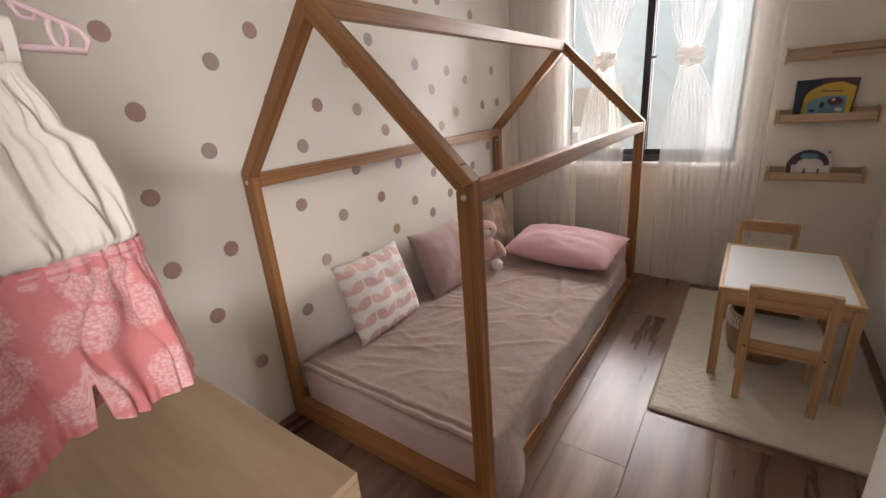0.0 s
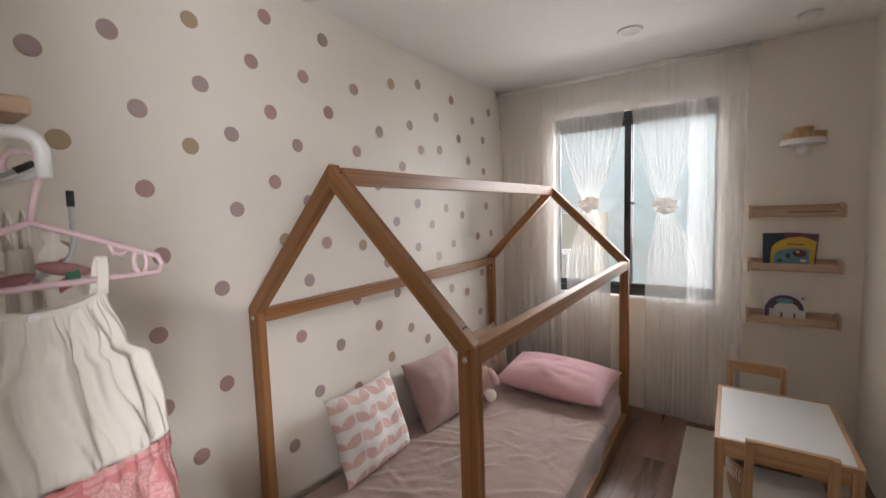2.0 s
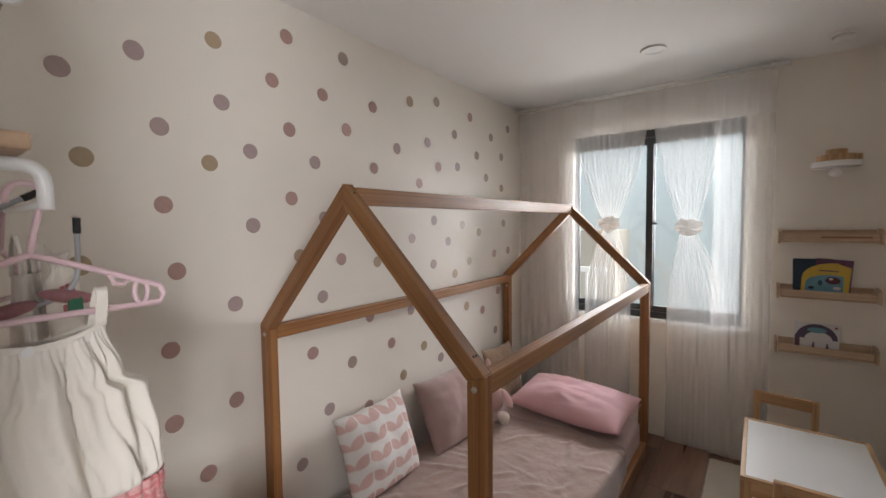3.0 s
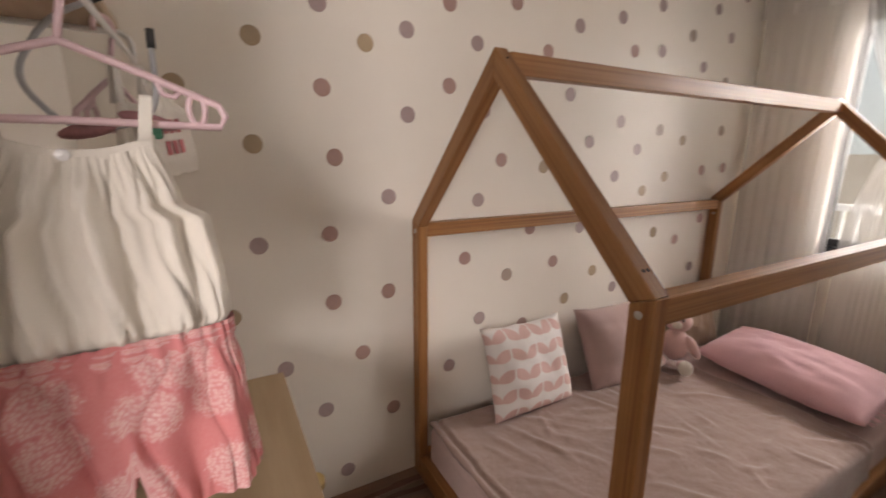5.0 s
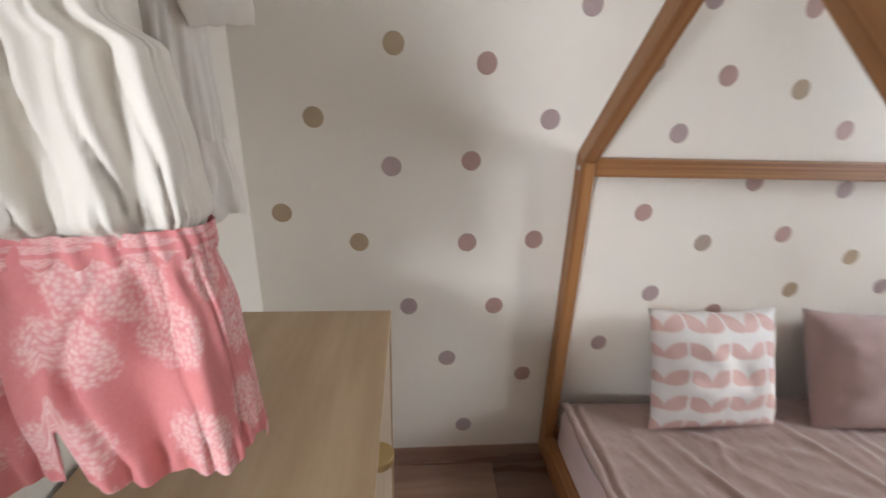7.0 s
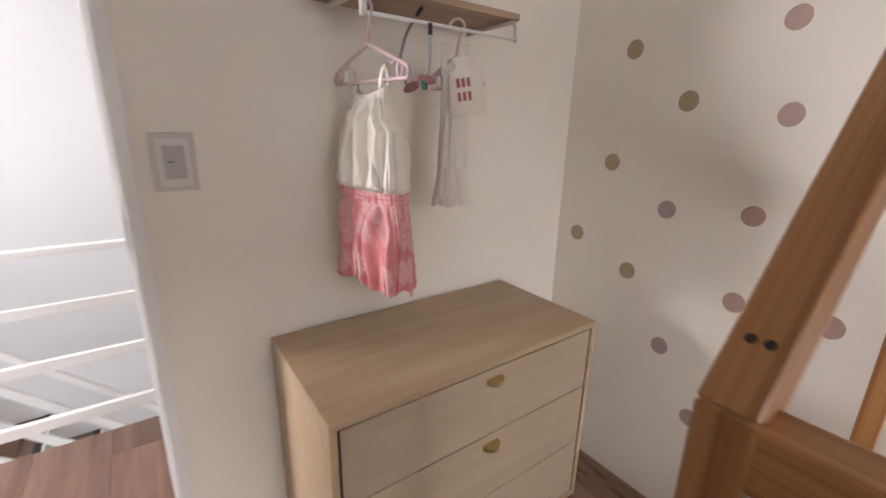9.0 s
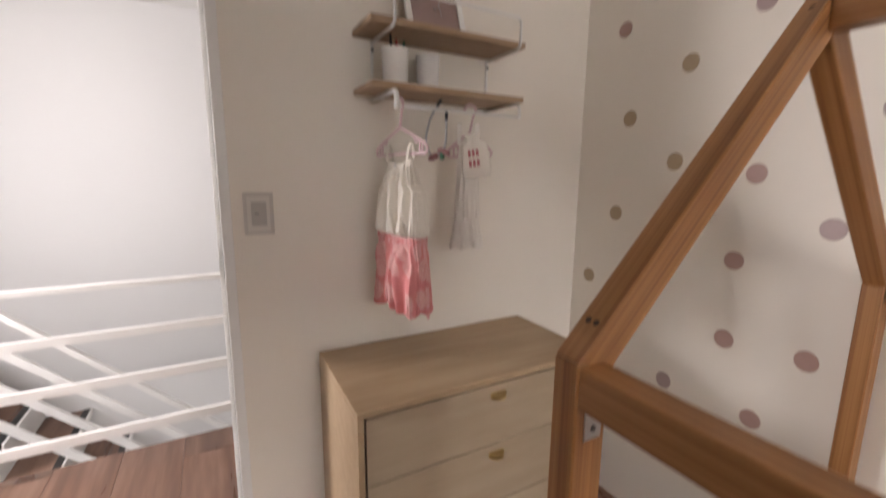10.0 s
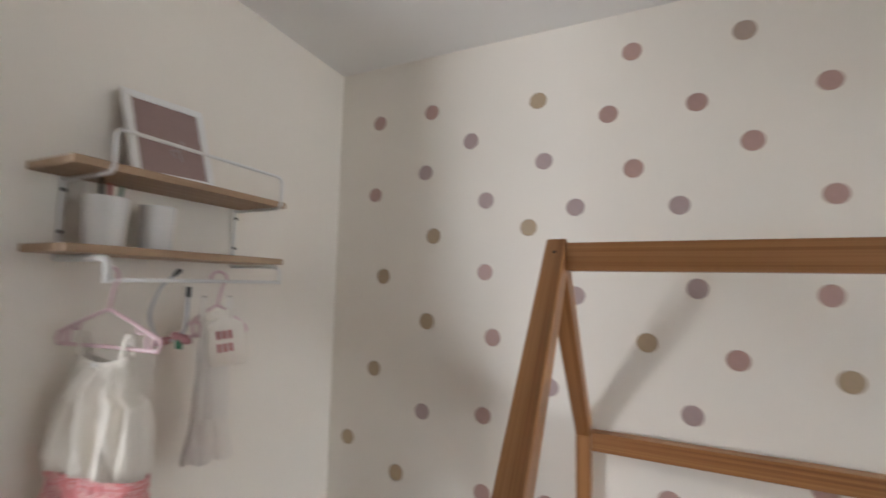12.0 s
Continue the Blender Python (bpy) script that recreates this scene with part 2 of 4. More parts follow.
RUGEDGE = fabric("rug_binding", (0.36, 0.29, 0.22), weave=200)
BASKET = fabric("woven_seagrass", (0.40, 0.25, 0.14), weave=120, relief=0.9)
FLOWER = flower_cloth("coral_flower_cotton")
LEAFC = leaf_cloth("leaf_print_cotton")
SHEER = sheer("sheer_voile", (0.93, 0.91, 0.89), 0.36, 0.24)
SHEERT = sheer("gathered_voile", (0.93, 0.91, 0.88), 0.36, 0.14)
RUFFLE = sheer("bunched_voile", (0.93, 0.90, 0.87), 0.80, 0.16)
PLASTP = plain("pink_plastic", (0.69, 0.49, 0.51), 0.3, vary=0.04)
PLASTW = plain("white_plastic", (0.78, 0.75, 0.71), 0.35, vary=0.03)
GREYPL = plain("grey_plastic", (0.42, 0.40, 0.38), 0.4, vary=0.05)
BLACKP = plain("black_rubber", (0.02, 0.02, 0.02), 0.5)
CERAM = plain("white_ceramic", (0.82, 0.80, 0.78), 0.2, vary=0.03, relief=0.02)
LAMIN = plain("white_laminate", (0.80, 0.79, 0.78), 0.3, vary=0.02, relief=0.03)
GLASS = glass("window_glass")
DOTS = [plain("sticker_" + n, c, 0.42, vary=0.12, scale=40) for n, c in
        (("rose", (0.47, 0.30, 0.26)), ("mauve", (0.44, 0.33, 0.315)), ("taupe", (0.425, 0.325, 0.265)), ("gold", (0.455, 0.34, 0.22)))]


# ---- building helpers ----
def thing(name, loc, label, category, group="", rz=0.0):
    e = new(name)
    e.empty_display_size = 0.1
    e.matrix_world = pose(*loc, 0, 0, rz)
    return tagged(e, label, category, group)


def obj(name, bm, material, smooth=False):
    me = bpy.data.meshes.new(name)
    bmesh.ops.recalc_face_normals(bm, faces=bm.faces)
    bm.to_mesh(me)
    bm.free()
    for m in material if isinstance(material, (list, tuple)) else [material]:
        me.materials.append(m)
    for f in me.polygons:
        f.use_smooth = smooth
    return new(name, me)


def part(name, bm, material, parent, label="", m=None, smooth=False):
    """One mesh object under a thing or under a part, in the parent's own space."""
    ob = obj(name, bm, material, smooth)
    ob.parent = parent
    if m is not None:
        ob.matrix_basis = m
    return tagged(ob, label)


def box(x0, x1, y0, y1, z0, z1, bev=0.0, bm=None):
    bm2 = bmesh.new()
    bmesh.ops.create_cube(bm2, size=1)
    for v in bm2.verts:
        v.co = Vector(((x0 + x1) / 2 + v.co.x * (x1 - x0), (y0 + y1) / 2 + v.co.y * (y1 - y0), (z0 + z1) / 2 + v.co.z * (z1 - z0)))
    if bev:
        bmesh.ops.bevel(bm2, geom=list(bm2.edges), offset=bev, segments=2, profile=0.6, affect="EDGES")
    return join(bm, bm2)


def join(bm, other):
    if bm is None:
        return other
    me = bpy.data.meshes.new("tmp")
    other.to_mesh(me)
    other.free()
    bm.from_mesh(me)
    bpy.data.meshes.remove(me)
    return bm


def prism(points, y0, y1, bev=0.0):
    """A plate with its outline in x and z, between y0 and y1."""
    bm = bmesh.new()
    a = [bm.verts.new((x, y0, z)) for x, z in points]
    b = [bm.verts.new((x, y1, z)) for x, z in points]
    bm.faces.new(a)
    bm.faces.new(b[::-1])
    for i in range(len(points)):
        j = (i + 1) % len(points)
        bm.faces.new((a[i], a[j], b[j], b[i]))
    if bev:
        bmesh.ops.bevel(bm, geom=list(bm.edges), offset=bev, segments=1, affect="EDGES")
    return bm


def tube(path, r, sides=10, closed=False, bm=None):
    """A round bar along a path of points."""
    bm = bm or bmesh.new()
    pts = [Vector(p) for p in path]
    rings, n = [], len(pts)
    up = None
    for i, p in enumerate(pts):
        a = pts[(i - 1) % n] if (closed or i) else p
        b = pts[(i + 1) % n] if (closed or i < n - 1) else p
        t = (b - a).normalized()
        if up is None:
            up = t.orthogonal().normalized()
        up = (up - t * up.dot(t)).normalized()
        s = t.cross(up)
        rr = r[i] if isinstance(r, (list, tuple)) else r
        rings.append([bm.verts.new(p + rr * (math.cos(k * math.tau / sides) * up + math.sin(k * math.tau / sides) * s)) for k in range(sides)])
    for i in range(n if closed else n - 1):
        A, B = rings[i], rings[(i + 1) % n]
        for k in range(sides):
            bm.faces.new((A[k], A[(k + 1) % sides], B[(k + 1) % sides], B[k]))
    if not closed:
        bm.faces.new(rings[0][::-1]), bm.faces.new(rings[-1])
    return bm


def rounded(path, radius, steps=5):
    """A path with its corners turned into arcs."""
    pts = [Vector(p) for p in path]
    out = [pts[0]]
    for a, b, c in zip(pts, pts[1:], pts[2:]):
        p, q = b + (a - b).normalized() * radius, b + (c - b).normalized() * radius
        for i in range(steps + 1):
            t = i / steps
            out.append(p * (1 - t) ** 2 + b * 2 * t * (1 - t) + q * t * t)
    return out + [pts[-1]]


def lathe(profile, sides=28, bm=None, at=(0, 0, 0)):
    """A turned shape: radius and height from foot to top, closed at radius 0."""
    bm = bm or bmesh.new()
    o, rings = Vector(at), []
    for r, z in profile:
        if r < 1e-5:
            rings.append([bm.verts.new(o + Vector((0, 0, z)))])
        else:
            rings.append([bm.verts.new(o + Vector((r * math.cos(k * math.tau / sides), r * math.sin(k * math.tau / sides), z))) for k in range(sides)])
    for A, B in zip(rings, rings[1:]):
        for k in range(sides):
            j = (k + 1) % sides
            if len(A) == 1 and len(B) == 1:
                break
            if len(A) == 1:
                bm.faces.new((A[0], B[j], B[k]))
            elif len(B) == 1:
                bm.faces.new((A[k], A[j], B[0]))
            else:
                bm.faces.new((A[k], A[j], B[j], B[k]))
    return bm


def ball(bm, c, rx, ry, rz, seg=14, mat=0, turn=None):
    b2 = bmesh.new()
    bmesh.ops.create_uvsphere(b2, u_segments=seg, v_segments=seg // 2 + 2, radius=1)
    m = Matrix.Translation(c) @ (turn or Matrix()) @ Matrix.Diagonal((rx, ry, rz, 1))
    b2.transform(m)
    for f in b2.faces:
        f.material_index = mat
    return join(bm, b2)


def sheet(nu, nv, fn, thick=0.0, closed=False):
    """A surface from fn(u, v), u and v from 0 to 1, given a thickness where wanted."""
    bm = bmesh.new()
    cols = nu if closed else nu + 1
    g = [[bm.verts.new(fn(i / nu, j / nv)) for j in range(nv + 1)] for i in range(cols)]
    uv = bm.loops.layers.uv.new("UVMap")
    for i in range(nu):
        for j in range(nv):
            k = (i + 1) % cols
            f = bm.faces.new((g[i][j], g[k][j], g[k][j + 1], g[i][j + 1]))
            for lp, (a, c) in zip(f.loops, ((i, j), (i + 1, j), (i + 1, j + 1), (i, j + 1))):
                lp[uv].uv = (a / nu, c / nv)
    if thick:
        bmesh.ops.recalc_face_normals(bm, faces=bm.faces)
        bmesh.ops.solidify(bm, geom=list(bm.faces), thickness=thick)
    return bm


def n3(x, y, z=0.0):
    return noise.noise(Vector((x, y, z)))


def beam(name, a, b, wide, deep, parent, material, side=(1, 0, 0), bev=0.003, label=""):
    """A squared bar from a to b, its own z along the grain; wide is measured along side."""
    a, b = Vector(a), Vector(b)
    z = (b - a).normalized()
    x = Vector(side)
    x = (x - z * x.dot(z)).normalized()
    y = z.cross(x)
    m = Matrix((x, y, z)).transposed().to_4x4()
    m.translation = a
    return part(name, box(-wide / 2, wide / 2, -deep / 2, deep / 2, 0, (b - a).length, bev), material, parent, label, m)


# ---- the room's shell: 2.15 m wide, 3.21 m long, 2.36 m high ----
RW, RL, RH = 2.15, 3.21, 2.36
DX0, DX1, DH = 1.360, 2.095, 2.060          # doorway
WX0, WX1, WZ0, WZ1 = 0.43, 1.475, 0.80, 2.09   # window opening


def structure(name, bm, material, label, category, smooth=False):
    return tagged(obj(name, bm, material, smooth), label, category, kind="structure")


structure("wall_west", box(-0.12, 0, -0.12, RL + 0.15, -0.02, RH + 0.05), WALL, "warm white painted wall with round stickers", "wall")
structure("wall_east", box(RW, RW + 0.12, 0.0, RL + 0.15, -0.02, RH + 0.05), WALL, "warm white painted side wall", "wall")
b = box(0, WX0, RL, RL + 0.15, -0.02, RH + 0.05)
box(WX1, RW, RL, RL + 0.15, -0.02, RH + 0.05, bm=b)
box(WX0, WX1, RL, RL + 0.15, -0.02, WZ0, bm=b)
box(WX0, WX1, RL, RL + 0.15, WZ1, RH + 0.05, bm=b)
structure("wall_north", b, WALL, "warm white wall with the window opening", "wall")
b = box(0, DX0 - 0.012, -0.12, 0, -0.02, 2.7)
box(DX1 + 0.012, RW + 0.12, -0.12, 0, -0.02, 2.7, bm=b)
box(DX0 - 0.012, DX1 + 0.012, -0.12, 0, DH + 0.012, 2.7, bm=b)
structure("wall_south", b, WALL, "warm white wall with the doorway", "wall")
structure("ceiling", box(0, RW, 0, RL, RH, RH + 0.05), CEIL, "flat white painted ceiling", "ceiling")

# doorway: casing, jambs, strike plate, leaf standing ajar
casing = structure("door_1", box(DX0 - 0.012, DX0, -0.125, 0.004, 0, DH), TRIM, "white painted door frame", "door frame")
part("jamb", box(DX1, DX1 + 0.012, -0.125, 0.004, 0, DH), TRIM, casing)
part("head", box(DX0 - 0.012, DX1 + 0.012, -0.125, 0.004, DH, DH + 0.012), TRIM, casing)
part("casing", box(DX0 - 0.028, DX0 - 0.001, 0.0, 0.012, 0, DH + 0.028, 0.002), TRIM, casing)
part("casing", box(DX1 + 0.001, DX1 + 0.028, 0.0, 0.012, 0, DH + 0.028, 0.002), TRIM, casing)
part("casing", box(DX0 - 0.001, DX1 + 0.001, 0.0, 0.012, DH + 0.001, DH + 0.028, 0.002), TRIM, casing)
part("stop", box(DX0, DX0 + 0.012, -0.075, -0.045, 0, DH - 0.001, 0.002), TRIM, casing)
part("stop", box(DX0 + 0.012, DX1 - 0.001, -0.075, -0.045, DH - 0.012, DH - 0.0005, 0.002), TRIM, casing)
part("strike_plate", box(DX0, DX0 + 0.002, -0.042, -0.012, 1.01, 1.08), STEEL, casing, "steel strike plate")

leaf = thing("door_leaf", (2.085, 0.016, 0.0), "white painted door leaf standing ajar with a steel knob", "door", rz=120.8)
part("panel", box(0.0, 0.755, -0.038, 0.0, 0.012, DH - 0.005, 0.002), TRIM, leaf)
knob = part("door_knob", lathe([(0, -0.002), (0.027, -0.002), (0.027, 0.006), (0.011, 0.01), (0.011, 0.03), (0.024, 0.036), (0.028, 0.05), (0.02, 0.062), (0, 0.064)]),
            STEEL, leaf, "satin steel knob", pose(0.692, 0, 1.045, -90, 0, 0) @ Matrix.Scale(0.85, 4), True)
part("door_knob", lathe([(0, -0.002), (0.027, -0.002), (0.027, 0.006), (0.011, 0.01), (0.011, 0.03), (0.024, 0.036), (0.028, 0.05), (0.02, 0.062), (0, 0.064)]),
     STEEL, leaf, "satin steel knob", pose(0.692, -0.038, 1.045, 90, 0, 0) @ Matrix.Scale(0.85, 4), True)

# window: black aluminium slider
win = structure("window_1", box(WX0, WX1, 3.25, 3.32, WZ0, WZ0 + 0.045), BLACKAL, "black aluminium sliding window", "window")
part("frame_head", box(WX0, WX1, 3.25, 3.32, WZ1 - 0.05, WZ1), BLACKAL, win)
part("frame_side", box(WX0, WX0 + 0.008, 3.25, 3.32, WZ0 + 0.045, WZ1 - 0.05), BLACKAL, win)
part("frame_side", box(WX1 - 0.008, WX1, 3.25, 3.32, WZ0 + 0.045, WZ1 - 0.05), BLACKAL, win)
MX = 0.945
for a, c, y, la, lc in ((WX0 + 0.008, MX + 0.025, 3.287, 0.012, 0.045), (MX - 0.025, WX1 - 0.008, 3.256, 0.045, 0.012)):
    s = part("sash", box(a, a + la, y, y + 0.026, WZ0 + 0.046, WZ1 - 0.051, 0.002), BLACKAL, win)
    part("stile", box(c - lc, c, y, y + 0.026, WZ0 + 0.046, WZ1 - 0.051, 0.002), BLACKAL, s)
    part("rail", box(a + la, c - lc, y, y + 0.026, WZ0 + 0.046, WZ0 + 0.085, 0.002), BLACKAL, s)
    part("rail", box(a + la, c - lc, y, y + 0.026, WZ1 - 0.095, WZ1 - 0.051, 0.002), BLACKAL, s)
    p = part("pane", box(a + la - 0.005, c - lc + 0.005, y + 0.011, y + 0.015, WZ0 + 0.08, WZ1 - 0.09), GLASS, s, "clear glass pane")
    p.visible_shadow = False
part("handle", join(box(MX + 0.0, MX + 0.022, 3.246, 3.256, 1.36, 1.50, 0.003), box(MX + 0.016, MX + 0.05, 3.238, 3.246, 1.445, 1.46, 0.003)), BLACKAL, win)
structure("window_sill", box(WX0 - 0.02, WX1 + 0.02, RL - 0.012, 3.25, WZ0 - 0.02, WZ0 + 0.002, 0.003), TRIM, "white painted window sill", "window sill")


# ---- the landing outside the door ----
structure("landing_wall_far", box(-1.2, 4.2, -2.32, -2.2, -2.4, 2.7), HALLW, "bright white painted stairwell wall", "wall")
structure("landing_wall_end", box(-1.32, -1.2, -2.32, 0.0, -2.4, 2.7), HALLW, "white painted stairwell end wall", "wall")
b = box(3.6, 3.72, -2.32, -1.9, -2.4, 2.7)
box(3.6, 3.72, -0.2, 0.0, -2.4, 2.7, bm=b)
box(3.6, 3.72, -1.9, -0.2, -2.4, 0.55, bm=b)
box(3.6, 3.72, -1.9, -0.2, 2.15, 2.7, bm=b)
structure("landing_wall_window", b, HALLW, "white landing wall with a window opening", "wall")
structure("landing_wall_side", join(box(-1.2, -0.0, -0.12, 0.0, -0.02, 2.7), box(RW + 0.12, 3.6, -0.12, 0.0, -0.02, 2.7)), HALLW, "white painted landing wall", "wall")
structure("landing_ceiling", box(-1.2, 3.6, -2.2, -0.12, 2.40, 2.7), CEIL, "white landing ceiling", "ceiling")
structure("landing_floor", box(-1.2, 3.6, -0.985, -0.0, -0.22, -0.006), GROUT, "landing slab under wood-look planks", "floor")
structure("stairwell_floor", box(-1.2, 3.6, -2.2, -0.985, -2.4, -2.3), HALLW, "floor of the stairwell below", "floor")
structure("floor", box(0, RW, 0, RL, -0.12, -0.006), GROUT, "bed of the wood-look plank floor", "floor")

l = thing("ceiling_light", (1.64, -1.30, 2.40), "small recessed ceiling light over the landing", "ceiling light")
part("trim_ring", lathe([(0.03, 0.0), (0.045, -0.001), (0.045, -0.006), (0.03, -0.004)], 20), STEEL, l, m=pose(0, 0, 0))
part("diffuser", lathe([(0, -0.002), (0.03, -0.002), (0.03, 0.0), (0, 0.0)], 20), PLASTW, l)

# balustrade at the landing's edge
rail = thing("landing_railing", (1.8, -0.95, 0.0), "white painted landing railing of level slats", "railing")
for z, h in ((0.131, 0.046), (0.375, 0.044), (0.596, 0.040)):
    part("slat", box(-2.2, 1.75, -0.012, 0.012, z - h / 2, z + h / 2, 0.003), TRIM, rail)
part("handrail", box(-2.2, 1.75, -0.022, 0.022, 0.805, 0.830, 0.004), TRIM, rail)
for x in (-1.3, 0.95):
    part("post", box(x - 0.02, x + 0.02, 0.012, 0.05, 0.0, 0.805, 0.003), TRIM, rail)

# the flight that goes down behind it
RUN, RISE = 0.213, 0.207
stair = thing("staircase", (2.24, -1.85, -0.305), "staircase going down with wood-look treads and dark nosings", "stairs")
for k in range(-6, 10):
    x, z = -RUN * k, -RISE * k
    t = part("tread", box(x, x + RUN, -0.34, 0.34, z - 0.03, z, 0.002), PLANK, stair)
    part("nosing", box(x - 0.022, x + 0.016, -0.34, 0.34, z - 0.035, z + 0.004, 0.003), BLACKP, t, "dark tread nosing")
    part("edge_strip", box(x - 0.034, x - 0.0225, -0.34, 0.34, z - 0.035, z + 0.003, 0.002), TRIM, t, "white edge strip")
    part("riser", box(x + 0.002, x + 0.014, -0.34, 0.34, z - RISE + 0.001, z - 0.036), TRIM, stair)
srail = thing("stair_railing", (2.22, -1.48, -0.31), "white painted sloping stair railing", "railing")
S = Vector((1, 0, 0.955))
for off, h in ((0.155, 0.042), (0.375, 0.042), (0.588, 0.042)):
    beam("slat", S * -2.0 + Vector((0, 0, off)), S * 1.3 + Vector((0, 0, off)), h, 0.022, srail, TRIM, (0, 0, 1))
beam("handrail", S * -2.0 + Vector((0, 0, 0.80)), S * 1.3 + Vector((0, 0, 0.80)), 0.03, 0.04, srail, TRIM, (0, 0, 1))
for x in (1.1, -1.9):
    part("baluster", box(x, x + 0.04, -0.04, -0.012, x * 0.955 + 0.02, x * 0.955 + 0.84, 0.003), TRIM, srail)


# ---- outdoors ----
structure("ground", box(-400, 400, 3.4, 600, -3.3, -3.2), plain("concrete", (0.42, 0.41, 0.39), 0.85, vary=0.15, scale=0.5), "pale concrete yard outside the window", "ground")
EXTW = plain("pale_grey_render", (0.42, 0.475, 0.485), 0.85, vary=0.04, scale=0.7, grain=60)
house = thing("neighbour_house", (1.0, 7.4, -3.2), "pale grey rendered house close outside the window", "house")
part("wall", box(-9.0, 9.0, 0, 6, 0, 9.0), EXTW, house)
part("roof", box(-9.3, 9.3, -0.3, 6.3, 9.0, 9.15), TRIM, house)
side = thing("neighbour_wing", (-2.2, 6.6, -3.2), "beige wing of the house with a white balcony railing", "house")
part("wall", box(-3.0, 2.05, 0, 0.79, 0, 4.55), plain("beige_render", (0.44, 0.39, 0.32), 0.85, vary=0.06, scale=0.8), side)
part("balcony_slab", box(-3.0, 2.1, -0.65, 0, 3.3, 3.42, 0.01), EXTW, side)
bal = part("balcony_railing", box(-3.0, 2.1, -0.65, -0.6, 3.98, 4.05, 0.005), TRIM, side, "white balcony railing")
for k in range(42):
    part("baluster", box(-2.98 + k * 0.12, -2.955 + k * 0.12, -0.64, -0.61, 3.42, 3.98), TRIM, bal)


# ---- house bed ----
BX0, BX1, BY0, BY1 = 0.010, 1.020, 0.949, 2.922
EZ, PZ, BC = 1.090, 1.590, 0.515
bed = thing("house_bed", (BC, 1.93, 0.0), "oiled pine house-frame floor bed against the wall", "bed")


def bedp(x, y, z):
    return (x - BC, y - 1.93, z)


def bolt(parent, x, y, z, axis_rx=90, rz=0):
    part("bolt", lathe([(0, 0), (0.008, 0), (0.008, 0.002), (0.004, 0.004), (0, 0.004)], 12), STEEL, parent, "zinc bolt head", pose(*bedp(x, y, z), axis_rx, 0, rz), True)


for y0, skew in ((BY0, 0.004), (BY1 - 0.04, 0.0)):
    # the foot frame stands a hair out of square
    for x0, dy in ((BX0, -skew / 2), (BX1 - 0.053, skew / 2)):
        lo = -0.022
        cut = [(-0.0265, 0), (0.0265, 0), (0.0265, EZ + (lo if x0 < BC else 0)), (-0.0265, EZ + (0 if x0 < BC else lo))]
        part("post", prism(cut, -0.02, 0.02, 0.0025), PINE, bed, m=Matrix.Translation(bedp(x0 + 0.0265, y0 + dy + 0.02, 0)))
    for sgn in (1, -1):
        # rafter with level foot cut and plumb head cut, turned so that its grain runs up the slope
        hw, HB = 0.075, BX1 - BC
        pts = [(HB, 0.0), (0.0, HB), (0.0, HB - hw), (HB - 0.053, 0.053 - hw)]
        rot = Matrix.Rotation(radians(-45 if sgn > 0 else 45), 4, "Y")
        b = prism([(sgn * x, z) for x, z in pts], -0.02, 0.02, 0.0025)
        b.transform(rot.inverted())
        stand = Matrix.Translation(bedp(BC, y0 + 0.02, EZ + 0.0005)) @ Matrix.Rotation(skew, 4, "Z")
        part("rafter", b, PINE, bed, m=stand @ rot)
        # screw holes are flat discs, their inner shade put into the dark colour
        for k in (-0.006, 0.006):
            part("screw_hole", lathe([(0, 0), (0.0042, 0), (0.0042, 0.0003), (0, 0.0003)], 10), DARKGAP, bed,
                 "dark disc painted as the shade in a screw hole", stand @ pose(sgn * (HB - 0.04), k, 0.04, 0, sgn * 45, 0))
        part("screw_hole", lathe([(0, 0), (0.0042, 0), (0.0042, 0.0003), (0, 0.0003)], 10), DARKGAP, bed,
             "dark disc painted as the shade in a screw hole", stand @ pose(sgn * 0.03, 0, HB - 0.03, 0, sgn * 45, 0))
beam("ridge", bedp(BC, BY0 + 0.04, PZ - 0.033), bedp(BC, BY1 - 0.04, PZ - 0.033), 0.04, 0.055, bed, PINE)
beam("side_rail", bedp(BX1 - 0.023, BY0 + 0.04, 1.060), bedp(BX1 - 0.023, BY1 - 0.04, 1.060), 0.04, 0.052, bed, PINE)
beam("side_rail", bedp(BX0 + 0.03, BY0 + 0.04, 1.055), bedp(BX0 + 0.03, BY1 - 0.04, 1.055), 0.04, 0.052, bed, PINE)
for x in (BX1 - 0.02, BX0 + 0.02):
    beam("base_rail", bedp(x, BY0 + 0.04, 0.045), bedp(x, BY1 - 0.04, 0.045), 0.038, 0.085, bed, PINE)
for y in (BY0 + 0.02, BY1 - 0.02):
    dy = -0.002 if y < 1.5 else 0.0
    beam("base_rail", bedp(BX0 + 0.053, y + dy, 0.045), bedp(BX1 - 0.053, y - dy, 0.045), 0.085, 0.038, bed, PINE, (0, 0, 1))
bolt(bed, BX1 - 0.030, BY0 + 0.002, 1.052)
bolt(bed, BX0 + 0.03, BY0 - 0.002, 1.052)
bolt(bed, BX1 - 0.03, BY1 - 0.04, 1.04)
bolt(bed, BX0 + 0.03, BY1 - 0.04, 1.0)
brk = part("bracket", join(box(0.462, 0.490, -0.9395, -0.937, 0.990, 1.032, 0.0005), box(0.462, 0.490, -0.9395, -0.906, 1.030, 1.0335, 0.0005)), STEEL, bed, "zinc angle bracket")
